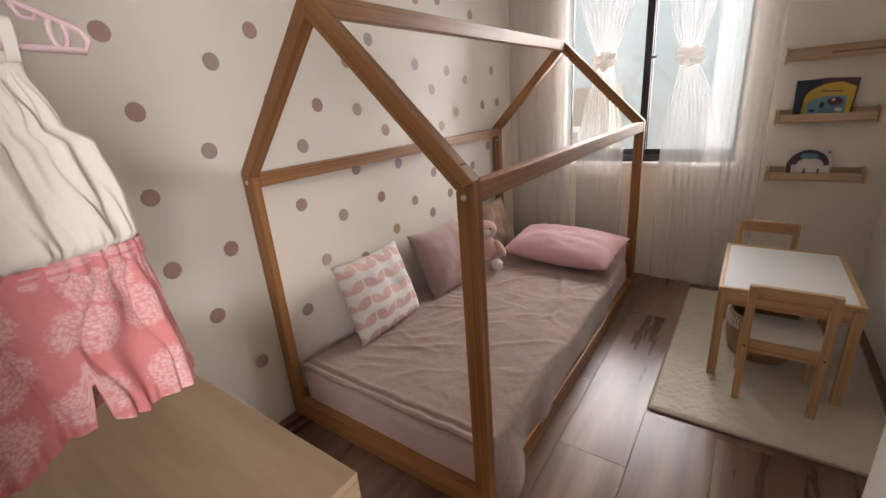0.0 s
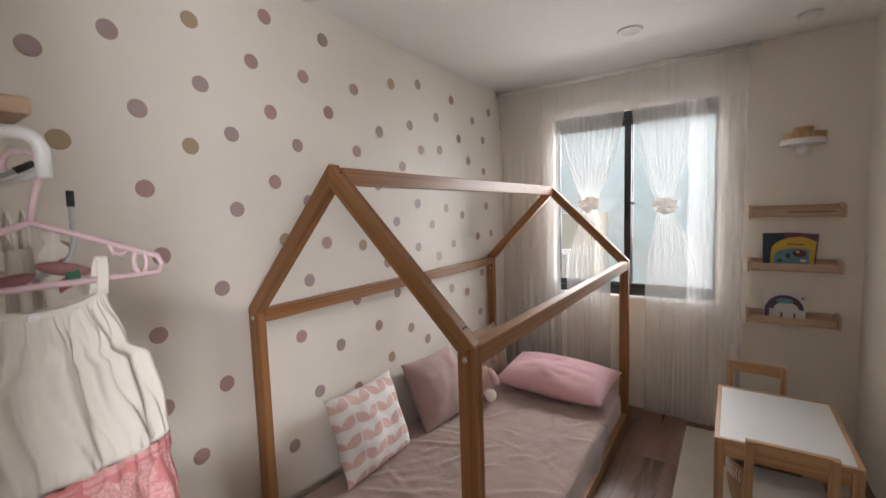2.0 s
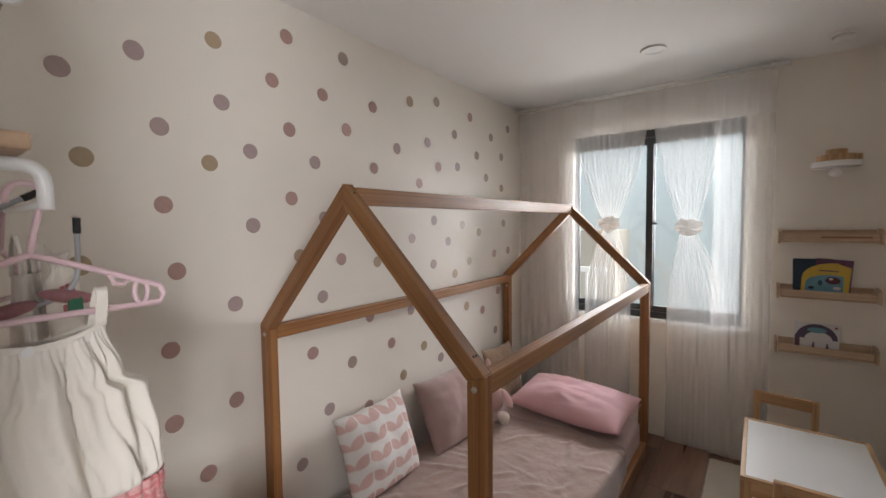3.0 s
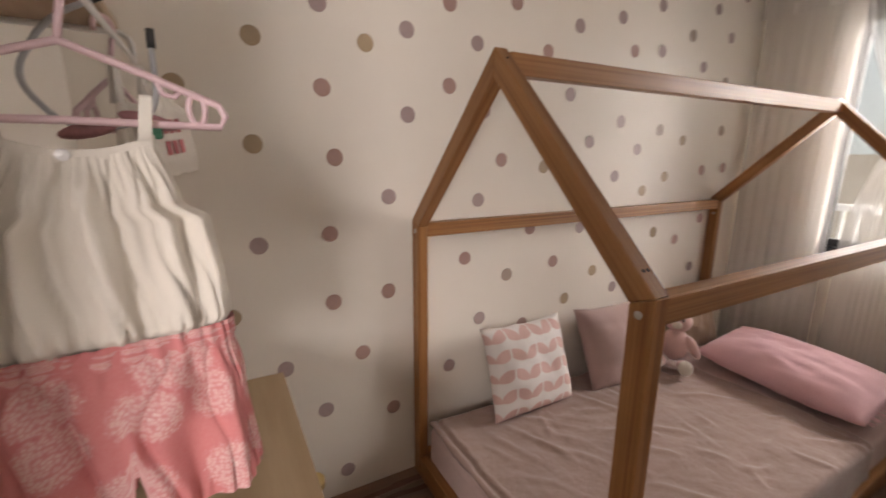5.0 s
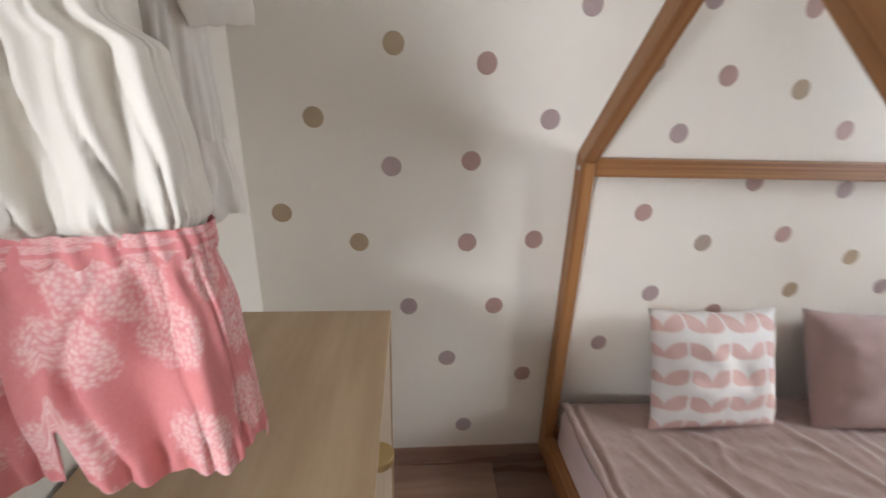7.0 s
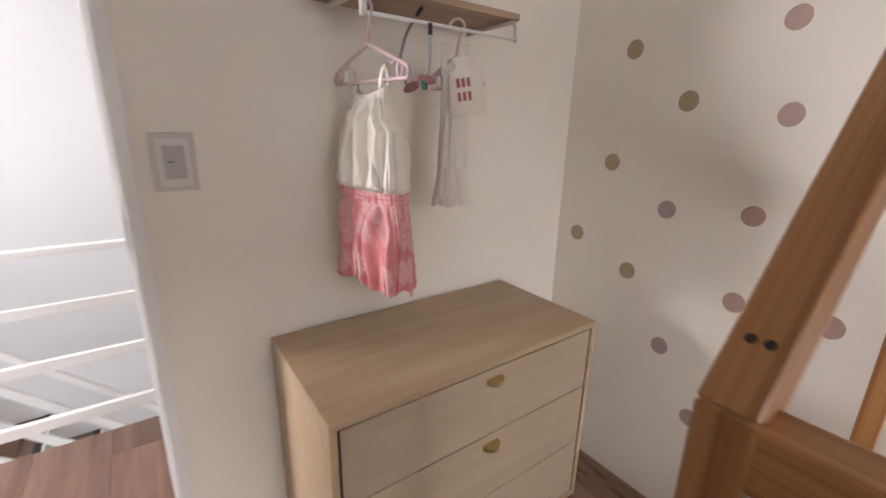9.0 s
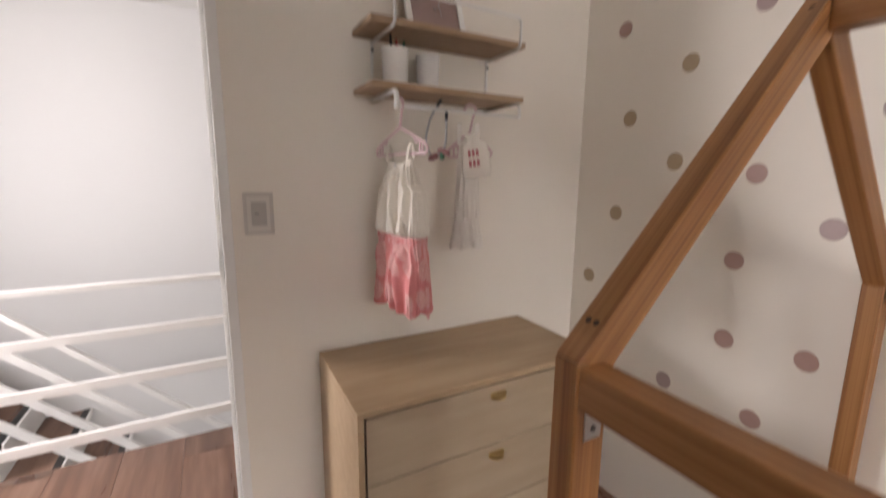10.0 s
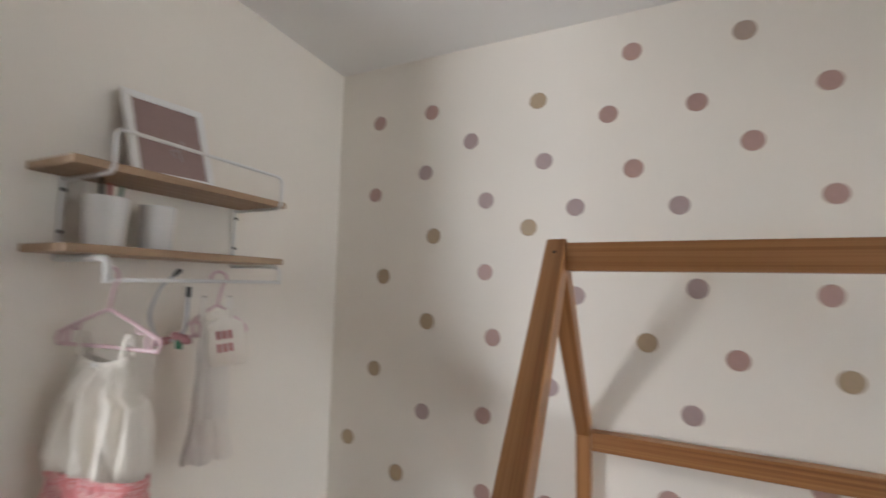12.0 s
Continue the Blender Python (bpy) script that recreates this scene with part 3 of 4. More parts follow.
for zz in (1.004, 1.020):
    part("screw", lathe([(0, 0), (0.0042, 0.0), (0.0036, 0.0016), (0, 0.002)], 10), plain("dull_screw", (0.18, 0.17, 0.16), 0.5, 0.7), brk, "dull steel screw", pose(0.476, -0.9368, zz, -90, 0, 0))
part("slat_base", box(BX0 + 0.04 - BC, BX1 - 0.04 - BC, BY0 + 0.04 - 1.93, BY1 - 0.04 - 1.93, 0.03, 0.058), PINE, bed)


def rounded_slab(x0, x1, y0, y1, z0, z1, r, wob=0.0, n=18):
    bm = box(x0, x1, y0, y1, z0, z1)
    bmesh.ops.bevel(bm, geom=list(bm.edges), offset=r, segments=4, profile=0.5, affect="EDGES")
    bmesh.ops.subdivide_edges(bm, edges=[e for e in bm.edges if e.calc_length() > 0.2], cuts=n, use_grid_fill=True)
    if wob:
        for v in bm.verts:
            v.co += Vector((n3(v.co.y * 5, v.co.z * 5), n3(v.co.x * 5, v.co.z * 5, 4), n3(v.co.x * 4, v.co.y * 4, 8))) * wob
    return bm


tagged(obj("mattress", rounded_slab(0.065, 0.985, 0.985, 2.87, 0.058, 0.225, 0.03, 0.004), SHEET, True), "single mattress in a lilac pink fitted sheet", "mattress")


rng = random.Random(11)
# rucks run mostly across the bed, short and uneven: centre, heading, half length, height
CREASES = [(rng.uniform(0.25, 0.95), rng.uniform(1.12, 2.36), rng.gauss(26, 24), rng.uniform(0.06, 0.20), rng.uniform(0.003, 0.009)) for _ in range(34)]


def crease(x, y):
    """Height of the soft rucks in the cloth at a place on the bed."""
    h = 0.0
    for cx, cy, turn, half, high in CREASES:
        c, s = math.cos(radians(turn)), math.sin(radians(turn))
        a, b = (x - cx) * c + (y - cy) * s, (y - cy) * c - (x - cx) * s
        b += 0.035 * n3(a * 5, cx * 9, cy)
        h += high * max(0.0, 1 - (a / half) ** 2) * math.exp(-(b / 0.015) ** 2)
        h -= 0.45 * high * max(0.0, 1 - (a / half) ** 2) * math.exp(-((b - 0.034) / 0.022) ** 2)
    return h


def blanket_at(u, v):
    # u runs from the wall across the bed and down its open side, v along the bed
    y = 0.985 + 1.47 * v + 0.02 * n3(u * 6, 3) * v
    top = 0.243
    corner = max(0.0, 1 - v / 0.36)
    s = u * (1.13 + 0.05 * corner + 0.03 * n3(v * 6, 8))
    if s < 0.9:
        x, z = 0.075 + s, top
    elif s < 0.95:
        a = (s - 0.9) / 0.05 * math.pi / 2
        x, z = 0.975 + 0.025 * math.sin(a), top - 0.03 * (1 - math.cos(a))
    else:
        d = s - 0.95
        x = 1.0 + 0.030 * math.sin(v * 24 + 1.5 * n3(v * 5, 2)) * d * 4 * (0.35 + corner) + (0.06 + 0.12 * corner) * d
        z = top - 0.03 - d * (0.66 + 0.28 * corner)
    wr = 0.012 * n3(s * 3.0 + y * 1.0, y * 3.2) + 0.006 * n3(s * 8, y * 8, 5) + 0.0028 * n3(s * 19, y * 19, 2) + 0.0016 * n3(s * 45, y * 45, 3)
    z += (wr + crease(x, y)) * (1 if s < 0.93 else 0.35)
    # a turned hem, proud of the cloth, follows the foot end
    hem = v * 1.47 + 0.010 * n3(s * 7, 1) + 0.006 * n3(s * 17, 4)
    if s < 0.95:
        z += 0.009 * math.exp(-((hem - 0.016) / 0.013) ** 2) - 0.006 * math.exp(-((hem - 0.040) / 0.010) ** 2) + 0.005 * math.exp(-((hem - 0.058) / 0.012) ** 2)
    return Vector((x, y, max(z, 0.020)))


tagged(obj("blanket", sheet(150, 210, blanket_at, 0.011), BLANKET, True), "taupe fleece blanket spread rumpled over the mattress", "blanket")

def cushion(name, w, h, t, m, material, label, seed=0, n=26, pinch=1.0):
    """A stuffed cushion standing in its x and z, base at z 0."""
    def face(sign):
        def fn(u, v):
            a, c = 2 * u - 1, 2 * v - 1
            edge = (1 - abs(a) ** 2.6) * (1 - abs(c) ** 2.6)
            d = sign * t / 2 * max(0.0, edge) ** 0.55
            pin = 1 - pinch * (0.09 + 0.03 * n3(c * 3, seed)) * (1 - abs(c) ** 2) * abs(a) ** 3
            pinz = 1 - pinch * (0.08 + 0.04 * n3(a * 3, seed, 3)) * (1 - abs(a) ** 2) * abs(c) ** 3 * (1 if c > 0 else 0.3)
            wr = 0.016 * n3(a * 2.2 + seed, c * 2.4, sign) * edge + 0.008 * n3(a * 5, c * 5, seed) * edge + 0.004 * n3(a * 11 + c * 5, c * 9, seed) * edge ** 0.5
            return Vector((a * w / 2 * pin, d + wr * sign, (c * pinz + 1) * h / 2))
        return fn
    bm = sheet(n, n, face(1))
    bm = join(bm, sheet(n, n, face(-1)))
    bmesh.ops.remove_doubles(bm, verts=bm.verts, dist=0.0015)
    ob = obj(name, bm, material, True)
    ob.matrix_world = m
    return tagged(ob, label, "cushion")


cushion("cushion", 0.44, 0.395, 0.165, pose(0.20, 1.45, 0.238, -20, 0, 90), LEAFC, "white cushion printed with pink leaf pairs", 1)
cushion("cushion", 0.44, 0.395, 0.17, pose(0.235, 1.995, 0.238, -26, 0, 86), MAUVE, "mauve linen cushion leaning on the wall", 5)
cushion("cushion", 0.34, 0.37, 0.11, pose(0.165, 2.70, 0.238, -20, 0, 84), TAN, "tan linen cushion in the bed's far corner", 9)
pil = cushion("pillow", 0.71, 0.40, 0.175, pose(0.612, 2.455, 0.308, -79, 0, -5), PINKP, "pink cotton pillow with a fringed end", 13, 34, 0.35)
fr = bmesh.new()
for k in range(22):
    z = 0.03 + k * 0.0145
    tube([(0.338, 0, z), (0.354, 0.006 * math.sin(k * 2), z + 0.004), (0.371, 0.004, z + 0.006 * math.sin(k))], 0.0022, 5, bm=fr)
part("fringe", fr, PINKP, pil)

# plush rabbit, one mesh
b = ball(None, (0, 0, 0.12), 0.068, 0.062, 0.085)
b = ball(b, (0, 0.005, 0.245), 0.068, 0.062, 0.062)
for s in (-1, 1):
    b = ball(b, (s * 0.082, -0.02, 0.125), 0.026, 0.026, 0.062, turn=Matrix.Rotation(radians(s * -32), 4, "Y"))
    b = ball(b, (s * 0.055, -0.085, 0.032), 0.03, 0.062, 0.028, turn=Matrix.Rotation(radians(s * 14), 4, "Z"))
    b = ball(b, (s * 0.066, -0.145, 0.036), 0.034, 0.03, 0.038, mat=1)
    b = ball(b, (s * 0.036, 0.01, 0.318), 0.02, 0.012, 0.046, turn=Matrix.Rotation(radians(s * 10), 4, "Y"))
    b = ball(b, (s * 0.026, -0.052, 0.255), 0.006, 0.004, 0.007, 8, mat=2)
b = ball(b, (0, -0.055, 0.228), 0.026, 0.014, 0.02, mat=1)
doll = obj("plush_rabbit", b, [PLUSH, CREAMPL, BLACKP], True)
doll.matrix_world = pose(0.235, 2.345, 0.240, -12, 0, 28) @ Matrix.Scale(1.0, 4)
tagged(doll, "pink plush rabbit with cream feet sitting on the bed", "plush toy")


# ---- dresser ----
DRX0, DRX1, DRZ = 0.312, 1.112, 0.745
dr = thing("dresser", (0.712, 0.215, 0.0), "birch dresser with three drawers and small brass pulls", "dresser")


def drp(x0, x1, y0, y1, z0, z1, bev=0.0015, bm=None):
    return box(x0 - 0.712, x1 - 0.712, y0 - 0.215, y1 - 0.215, z0, z1, bev, bm)


part("top", drp(DRX0, DRX1, 0.012, 0.418, DRZ - 0.016, DRZ), VENEER, dr)
part("side_panel", drp(DRX0, DRX0 + 0.016, 0.012, 0.418, 0.125, DRZ - 0.0165), VENEER, dr)
part("side_panel", drp(DRX1 - 0.016, DRX1, 0.012, 0.418, 0.125, DRZ - 0.0165), VENEER, dr)
part("bottom", drp(DRX0 + 0.0165, DRX1 - 0.0165, 0.012, 0.418, 0.125, 0.141), VENEER, dr)
# added dark block: its colour gives the shade behind the drawer gaps
part("gap_shade", drp(DRX0 + 0.02, DRX1 - 0.02, 0.02, 0.39, 0.15, DRZ - 0.03), DARKGAP, dr)
for z0, z1 in ((0.538, 0.7215), (0.343, 0.534), (0.145, 0.339)):
    d = part("drawer", drp(DRX0 + 0.020, DRX1 - 0.0225, 0.396, 0.414, z0, z1), DRAWER, dr)
    pts = [(0.025 * math.cos(a), 0.025 * math.sin(a)) for a in [k * math.pi / 14 for k in range(15)]]
    part("pull", prism(pts, 0.0, 0.015, 0.001), BRASS, d, "half-moon brass pull", pose(0.70 - 0.712, 0.4142 - 0.215, z1 - 0.022, -90, 0, 0))
for x in (DRX0 + 0.06, DRX1 - 0.06):
    for y in (0.06, 0.35):
        part("leg", lathe([(0, 0), (0.011, 0), (0.017, 0.123), (0, 0.123)], 14), PINE_PALE, dr, m=pose(x - 0.712, y - 0.215, 0.001), smooth=True)


# ---- wall shelf with hanging bar ----
SX0, SX1 = 0.462, 0.978
sh = thing("wall_shelf", (0.73, 0.0, 1.55), "two-tier ash wall shelf on white wire brackets", "shelf")
part("board", box(SX0 - 0.73, SX1 - 0.73, 0.012, 0.182, -0.008, 0.009, 0.003), SHELFW, sh)
part("board", box(SX0 - 0.73, SX1 - 0.73, 0.012, 0.182, 0.157, 0.174, 0.003), SHELFW, sh)
BL, BR = 0.915 - 0.73, 0.492 - 0.73
for x in (BL, BR):
    part("upright", tube([(x, 0.006, -0.02), (x, 0.006, 0.20)], 0.005, 8), METALW, sh, smooth=True)
    for z in (0.04, 0.13):
        part("screw", lathe([(0, 0), (0.005, 0), (0.004, 0.003), (0, 0.003)], 10), DARKGAP, sh, m=pose(x, 0.011, z, -90, 0, 0))
part("guard_rail", tube(rounded([(BL, 0.006, 0.151), (BL, 0.192, 0.151), (BL, 0.192, 0.240), (BR, 0.192, 0.240), (BR, 0.192, 0.151), (BR, 0.006, 0.151)], 0.02), 0.0042, 8), METALW, sh, smooth=True)
part("hanging_bar", tube([(BL + 0.004, 0.2, -0.058), (BR - 0.004, 0.2, -0.058)], 0.0042, 8), METALW, sh, smooth=True)
for x, r in ((BL, 0.0075), (BR, 0.005)):
    part("bracket", tube(rounded([(x, 0.006, -0.016), (x, 0.2, -0.016), (x, 0.2, -0.064)], 0.022), r, 12), METALW, sh, "white coated steel bracket", smooth=True)

pf = thing("photo_frame", (0.775, 0.125, 1.7245), "white photo frame with a dusky pink print, leaning back", "picture frame")
pf.matrix_world = pose(0.744, 0.122, 1.7245, 18, 2, -3)
PW, PH = 0.19, 0.225
part("frame_bar", box(-PW / 2, PW / 2, -0.012, 0, 0, 0.018, 0.002), TRIM, pf)
part("frame_bar", box(-PW / 2, PW / 2, -0.012, 0, PH - 0.018, PH, 0.002), TRIM, pf)
part("frame_bar", box(-PW / 2, -PW / 2 + 0.018, -0.012, 0, 0.018, PH - 0.018, 0.002), TRIM, pf)
part("frame_bar", box(PW / 2 - 0.018, PW / 2, -0.012, 0, 0.018, PH - 0.018, 0.002), TRIM, pf)
pr = part("print", box(-PW / 2 + 0.016, PW / 2 - 0.016, -0.009, -0.004, 0.016, PH - 0.016), plain("dusky_print", (0.33, 0.22, 0.205), 0.35, vary=0.12, scale=18), pf, "dusky pink print")
part("motif", tube([(-0.02, -0.003, 0.06), (-0.015, -0.003, 0.10), (-0.03, -0.003, 0.12)], 0.0012, 6), GREYPL, pr)
part("motif", tube([(-0.015, -0.003, 0.09), (0.005, -0.003, 0.085), (-0.005, -0.003, 0.07)], 0.0012, 6), GREYPL, pr)

CUPP = [(0, 0), (0.033, 0), (0.035, 0.003), (0.0395, 0.101), (0.0405, 0.104), (0.0385, 0.104), (0.034, 0.006), (0, 0.006)]
cup = tagged(obj("cup", lathe(CUPP), CERAM, True), "white ceramic cup holding pens on the shelf", "cup")
cup.matrix_world = pose(0.880, 0.105, 1.5595)
cup2 = tagged(obj("cup", lathe(CUPP), CERAM, True), "plain white ceramic cup on the shelf", "cup")
cup2.matrix_world = pose(0.766, 0.09, 1.5595) @ Matrix.Diagonal((0.92, 0.92, 1, 1))
for i, (dx, dy, lean, turn, c) in enumerate(((0.015, 0.0, 3, 20, (0.03, 0.03, 0.03)), (-0.010, 0.008, 14, 250, (0.45, 0.05, 0.05)), (-0.016, -0.006, 17, 215, (0.03, 0.16, 0.08)))):
    pen = tagged(obj("pen", lathe([(0, 0), (0.002, 0.0), (0.004, 0.012), (0.004, 0.136), (0, 0.138)], 10), plain("pen_" + ("black", "red", "green")[i], c, 0.4), True), ("black", "red", "green")[i] + " pen standing in the white cup", "pen")
    pen.matrix_world = pose(0.880 + dx * 0.5, 0.105 + dy * 0.5, 1.567) @ pose(0, 0, 0, 0, 0, turn) @ pose(0, 0, 0, 0, lean, 0)


def hanger(loc, w, label, rz=0.0, tilt=0.0):
    """A child's plastic hanger in its own y and z, hook top at 0."""
    e = thing("clothes_hanger", loc, label, "hanger", "hangers on the bar", rz)
    e.matrix_world = pose(*loc, tilt, 0, rz)
    arc = [(0, 0.017 * math.cos(a) + 0.0, 0.017 * math.sin(a) - 0.011) for a in [radians(200) - k * radians(250) / 14 for k in range(15)]]
    D = -0.0115
    part("hook", tube(arc + [(0, 0.006, -0.045), (0, 0.0, -0.064 + D)], 0.0036, 8), PLASTP, e, smooth=True)
    hw = w / 2
    body = part("shoulder", tube([(0, 0.0, -0.062 + D), (0, hw * 0.5, -0.086 + D), (0, hw * 0.8, -0.102 + D), (0, hw, -0.112 + D), (0, hw + 0.006, -0.124 + D), (0, hw, -0.136 + D), (0, 0, -0.134 + D), (0, -hw, -0.136 + D),
                                  (0, -hw - 0.006, -0.124 + D), (0, -hw, -0.112 + D), (0, -hw * 0.8, -0.102 + D), (0, -hw * 0.5, -0.086 + D)], 0.004, 8, True), PLASTP, e, smooth=True)
    for s in (-1, 1):
        ring = [(0, s * (hw - 0.022) + 0.008 * math.cos(a), -0.118 + D + 0.016 * math.sin(a)) for a in [k * math.tau / 14 for k in range(14)]]
        part("end_loop", tube(ring, 0.0032, 6, True), PLASTP, e, smooth=True)
        part("notch", tube([(0, s * hw * 0.56, -0.09 + D), (0, s * hw * 0.60, -0.104 + D), (0, s * hw * 0.68, -0.106 + D), (0, s * hw * 0.73, -0.099 + D)], 0.003, 6), PLASTP, e, smooth=True)
    return e


def garment_ring(nu, nv, z0, z1, hw, ht, cy, folds, amp, seed, notch=0.0, dip=0.0, fade=1.0):
    """A hanging tube of cloth: half width hw(t), half depth ht(t), t from top to foot, with soft folds."""
    def fn(u, v):
        a = u * math.tau
        w, d = hw(v), ht(v)
        c, s = math.cos(a), math.sin(a)
        ph = folds * a + 1.3 * math.sin(a * 2 + seed) + 1.6 * n3(v * 1.7, seed, math.cos(a) * 1.5)
        f = amp(v) * (0.5 - 1.0 * (1 - abs(math.cos(ph / 2)) ** 1.6) + 0.3 * math.sin(ph * 1.7 + v * 2)) + amp(v) * 0.9 * n3(math.cos(a) * 3 + seed, math.sin(a) * 3, v * 2.2)
        f -= amp(v) * 0.8 * (1 - abs(math.sin(ph * 0.85 + 2.2 * n3(v * 1.3, seed + 4, s * 1.2)))) ** 3
        fine = max(0.0, 1 - abs(v - 0.06) / 0.2) + max(0.0, 1 - abs(v - 0.94) / 0.12)
        f += amp(v) * 0.3 * fine * math.sin(folds * 4.3 * a + 2 * math.sin(3 * a + seed))
        f *= 0.2 + 0.8 * abs(s) ** 0.8
        rx = math.copysign(abs(s) ** 0.75, s) * (d + f)
        ry = math.copysign(abs(c) ** 0.9, c) * (w + f * 0.5)
        up = notch * max(0.0, 1 - abs(ry - 0.006) / 0.0085) * v ** 2 + 0.010 * v ** 4 * math.sin(folds * a * 0.5 + seed) * (notch > 0)
        up -= dip * (1 - v * fade) ** 3 * max(0.0, 1 - (ry / 0.066) ** 2)
        return Vector((rx, cy + ry, z0 + (z1 - z0) * v + up + 0.003 * math.sin(folds * a) * (v > 0.98)))
    return sheet(nu, nv, fn, 0.0, True)


def lerp_table(*pairs):
    def fn(t):
        for (a, va), (c, vc) in zip(pairs, pairs[1:]):
            if t <= c:
                k = (t - a) / (c - a)
                k = k * k * (3 - 2 * k)
                return va + (vc - va) * k
        return pairs[-1][1]
    return fn


hanger((0.900, 0.186, 1.5095), 0.262, "pink plastic child's hanger on the white bar", 8)
hanger((0.672, 0.190, 1.5095), 0.125, "pink plastic child's hanger behind the pouch", 58)

romper = thing("romper", (0.898, 0.188, 0.90), "child's romper with cream top and coral flowered shorts", "romper", "", 6)
part("bodice", garment_ring(220, 40, 0.445, 0.232, lerp_table((0, 0.066), (0.30, 0.083), (0.40, 0.110), (0.75, 0.119), (0.93, 0.121), (1, 0.115)),
                            lerp_table((0, 0.012), (0.3, 0.025), (0.7, 0.041), (0.92, 0.044), (1, 0.03)), -0.003, 13, lerp_table((0, 0.004), (0.2, 0.016), (0.7, 0.020), (0.92, 0.017), (1, 0.004)), 2, dip=0.016), CREAM, romper, "cream gathered bodice", smooth=True)
part("neckband", garment_ring(90, 3, 0.452, 0.440, lambda t: 0.067, lambda t: 0.0115, -0.003, 20, lambda t: 0.0008, 3, dip=0.016, fade=0.0), CREAM, romper, smooth=True)
for s in (-1, 1):
    y = -0.003 + s * 0.058
    part("strap", sheet(8, 14, lambda u, v, y=y, s=s: Vector((0.011 * math.cos(v * math.pi) + 0.0015, y + (u - 0.5) * 0.012 + s * 0.006 * math.sin(v * math.pi), 0.446 + 0.046 * math.sin(v * math.pi))), 0.0015), CREAM, romper, smooth=True)
part("waistband", garment_ring(240, 4, 0.238, 0.216, lambda t: 0.123, lambda t: 0.037, -0.003, 34, lambda t: 0.0042, 5), FLOWER, romper, "gathered coral waistband", smooth=True)
part("shorts", garment_ring(320, 44, 0.232, 0.020, lerp_table((0, 0.119), (0.09, 0.120), (0.35, 0.128), (1, 0.138)), lerp_table((0, 0.034), (0.09, 0.036), (0.4, 0.042), (1, 0.046)), -0.002, 9, lerp_table((0, 0.0006), (0.08, 0.0012), (0.2, 0.014), (0.45, 0.017), (1, 0.015)), 7, 0.072), FLOWER, romper, "coral shorts with white flower heads", smooth=True)
part("button", lathe([(0, 0), (0.006, 0), (0.006, 0.002), (0, 0.003)], 12), CERAM, romper, "white button", pose(0.0125, -0.012, 0.431, 0, 90, 0))

top2 = thing("dress", (0.690, 0.212, 1.085), "small white cotton dress hanging from the bar", "dress", "", 62)
part("bodice", garment_ring(90, 26, 0.315, 0.09, lerp_table((0, 0.027), (0.3, 0.033), (1, 0.039)), lerp_table((0, 0.010), (0.4, 0.016), (1, 0.02)), 0.0, 5, lerp_table((0, 0.002), (1, 0.004)), 21), WHITEC, top2, smooth=True)
part("frill", garment_ring(120, 10, 0.095, 0.0, lerp_table((0, 0.038), (1, 0.052)), lerp_table((0, 0.02), (1, 0.026)), 0.0, 6, lerp_table((0, 0.002), (1, 0.005)), 23), WHITEC, top2, "gathered frill", smooth=True)
for s in (-1, 1):
    part("strap", sheet(4, 8, lambda u, v, s=s: Vector((0.006 * math.cos(v * math.pi), s * 0.027 + (u - 0.5) * 0.012, 0.313 + 0.06 * math.sin(v * math.pi))), 0.0015), WHITEC, top2, smooth=True)

pouch = thing("pouch", (0.665, 0.262, 1.30), "small cream cotton pouch with pink lettering", "pouch")
pouch.matrix_world = pose(0.682, 0.258, 1.302, 0, -8, 140) @ Matrix.Scale(0.74, 4)
PINKINK = plain("pink_ink", (0.50, 0.16, 0.17), 0.8)


def pouch_at(u, v):
    a = u * math.tau
    w = lerp_table((0, 0.052), (0.15, 0.057), (0.72, 0.050), (0.84, 0.024), (1, 0.036))(v)
    d = lerp_table((0, 0.004), (0.2, 0.012), (0.7, 0.010), (0.84, 0.006), (1, 0.01))(v)
    return Vector((math.cos(a) * w, math.sin(a) * d * (1 + 0.25 * math.sin(a * 9) * (v > 0.7)), 0.17 * v + 0.004 * n3(math.cos(a) * 3, v * 4)))


part("bag", sheet(40, 22, pouch_at, 0.0, True), CREAM, pouch, smooth=True)
for z in (0.055, 0.095):
    for k in (-1, 0, 1):
        part("letter_bar", box(-0.008 + k * 0.016 - 0.004, -0.008 + k * 0.016 + 0.006, -0.0145, -0.0115, z - 0.013, z + 0.013, 0.001), PINKINK, pouch, "pink unreadable lettering")
part("cord", tube([(0, 0, 0.14), (0.01, 0.012, 0.168), (0.0, 0.02, 0.19), (-0.01, 0.012, 0.168)], 0.0018, 6, True), CREAM, pouch)

band = thing("headband", (0.788, 0.20, 1.36), "grey child's headband with a patterned bow, hung on the bar", "headband")
band.matrix_world = pose(0.788, 0.20, 1.36, 0, 0, 90)
# one tip hooks over the bar, the loop swings to the wall and comes up free at the front
arc = rounded([(0.010, 0, 0.150), (-0.045, 0, 0.118), (-0.082, 0, 0.055), (-0.045, 0, 0.002), (0.020, 0, 0.004), (0.050, 0, 0.026), (0.052, 0, 0.110)], 0.026, 6)
part("hoop", tube(arc, 0.0034, 8), plain("grey_satin", (0.42, 0.42, 0.43), 0.4), band, "grey satin hoop", smooth=True)
for e, f in ((arc[0], arc[1]), (arc[-1], arc[-2])):
    d = (Vector(e) - Vector(f)).normalized()
    part("tip", tube([Vector(e) - d * 0.012, Vector(e) + d * 0.010], 0.0046, 10), BLACKP, band, "black rubber tip", smooth=True)
BOW = plain("bow_print", (0.48, 0.22, 0.23), 0.7, vary=0.7, scale=55)
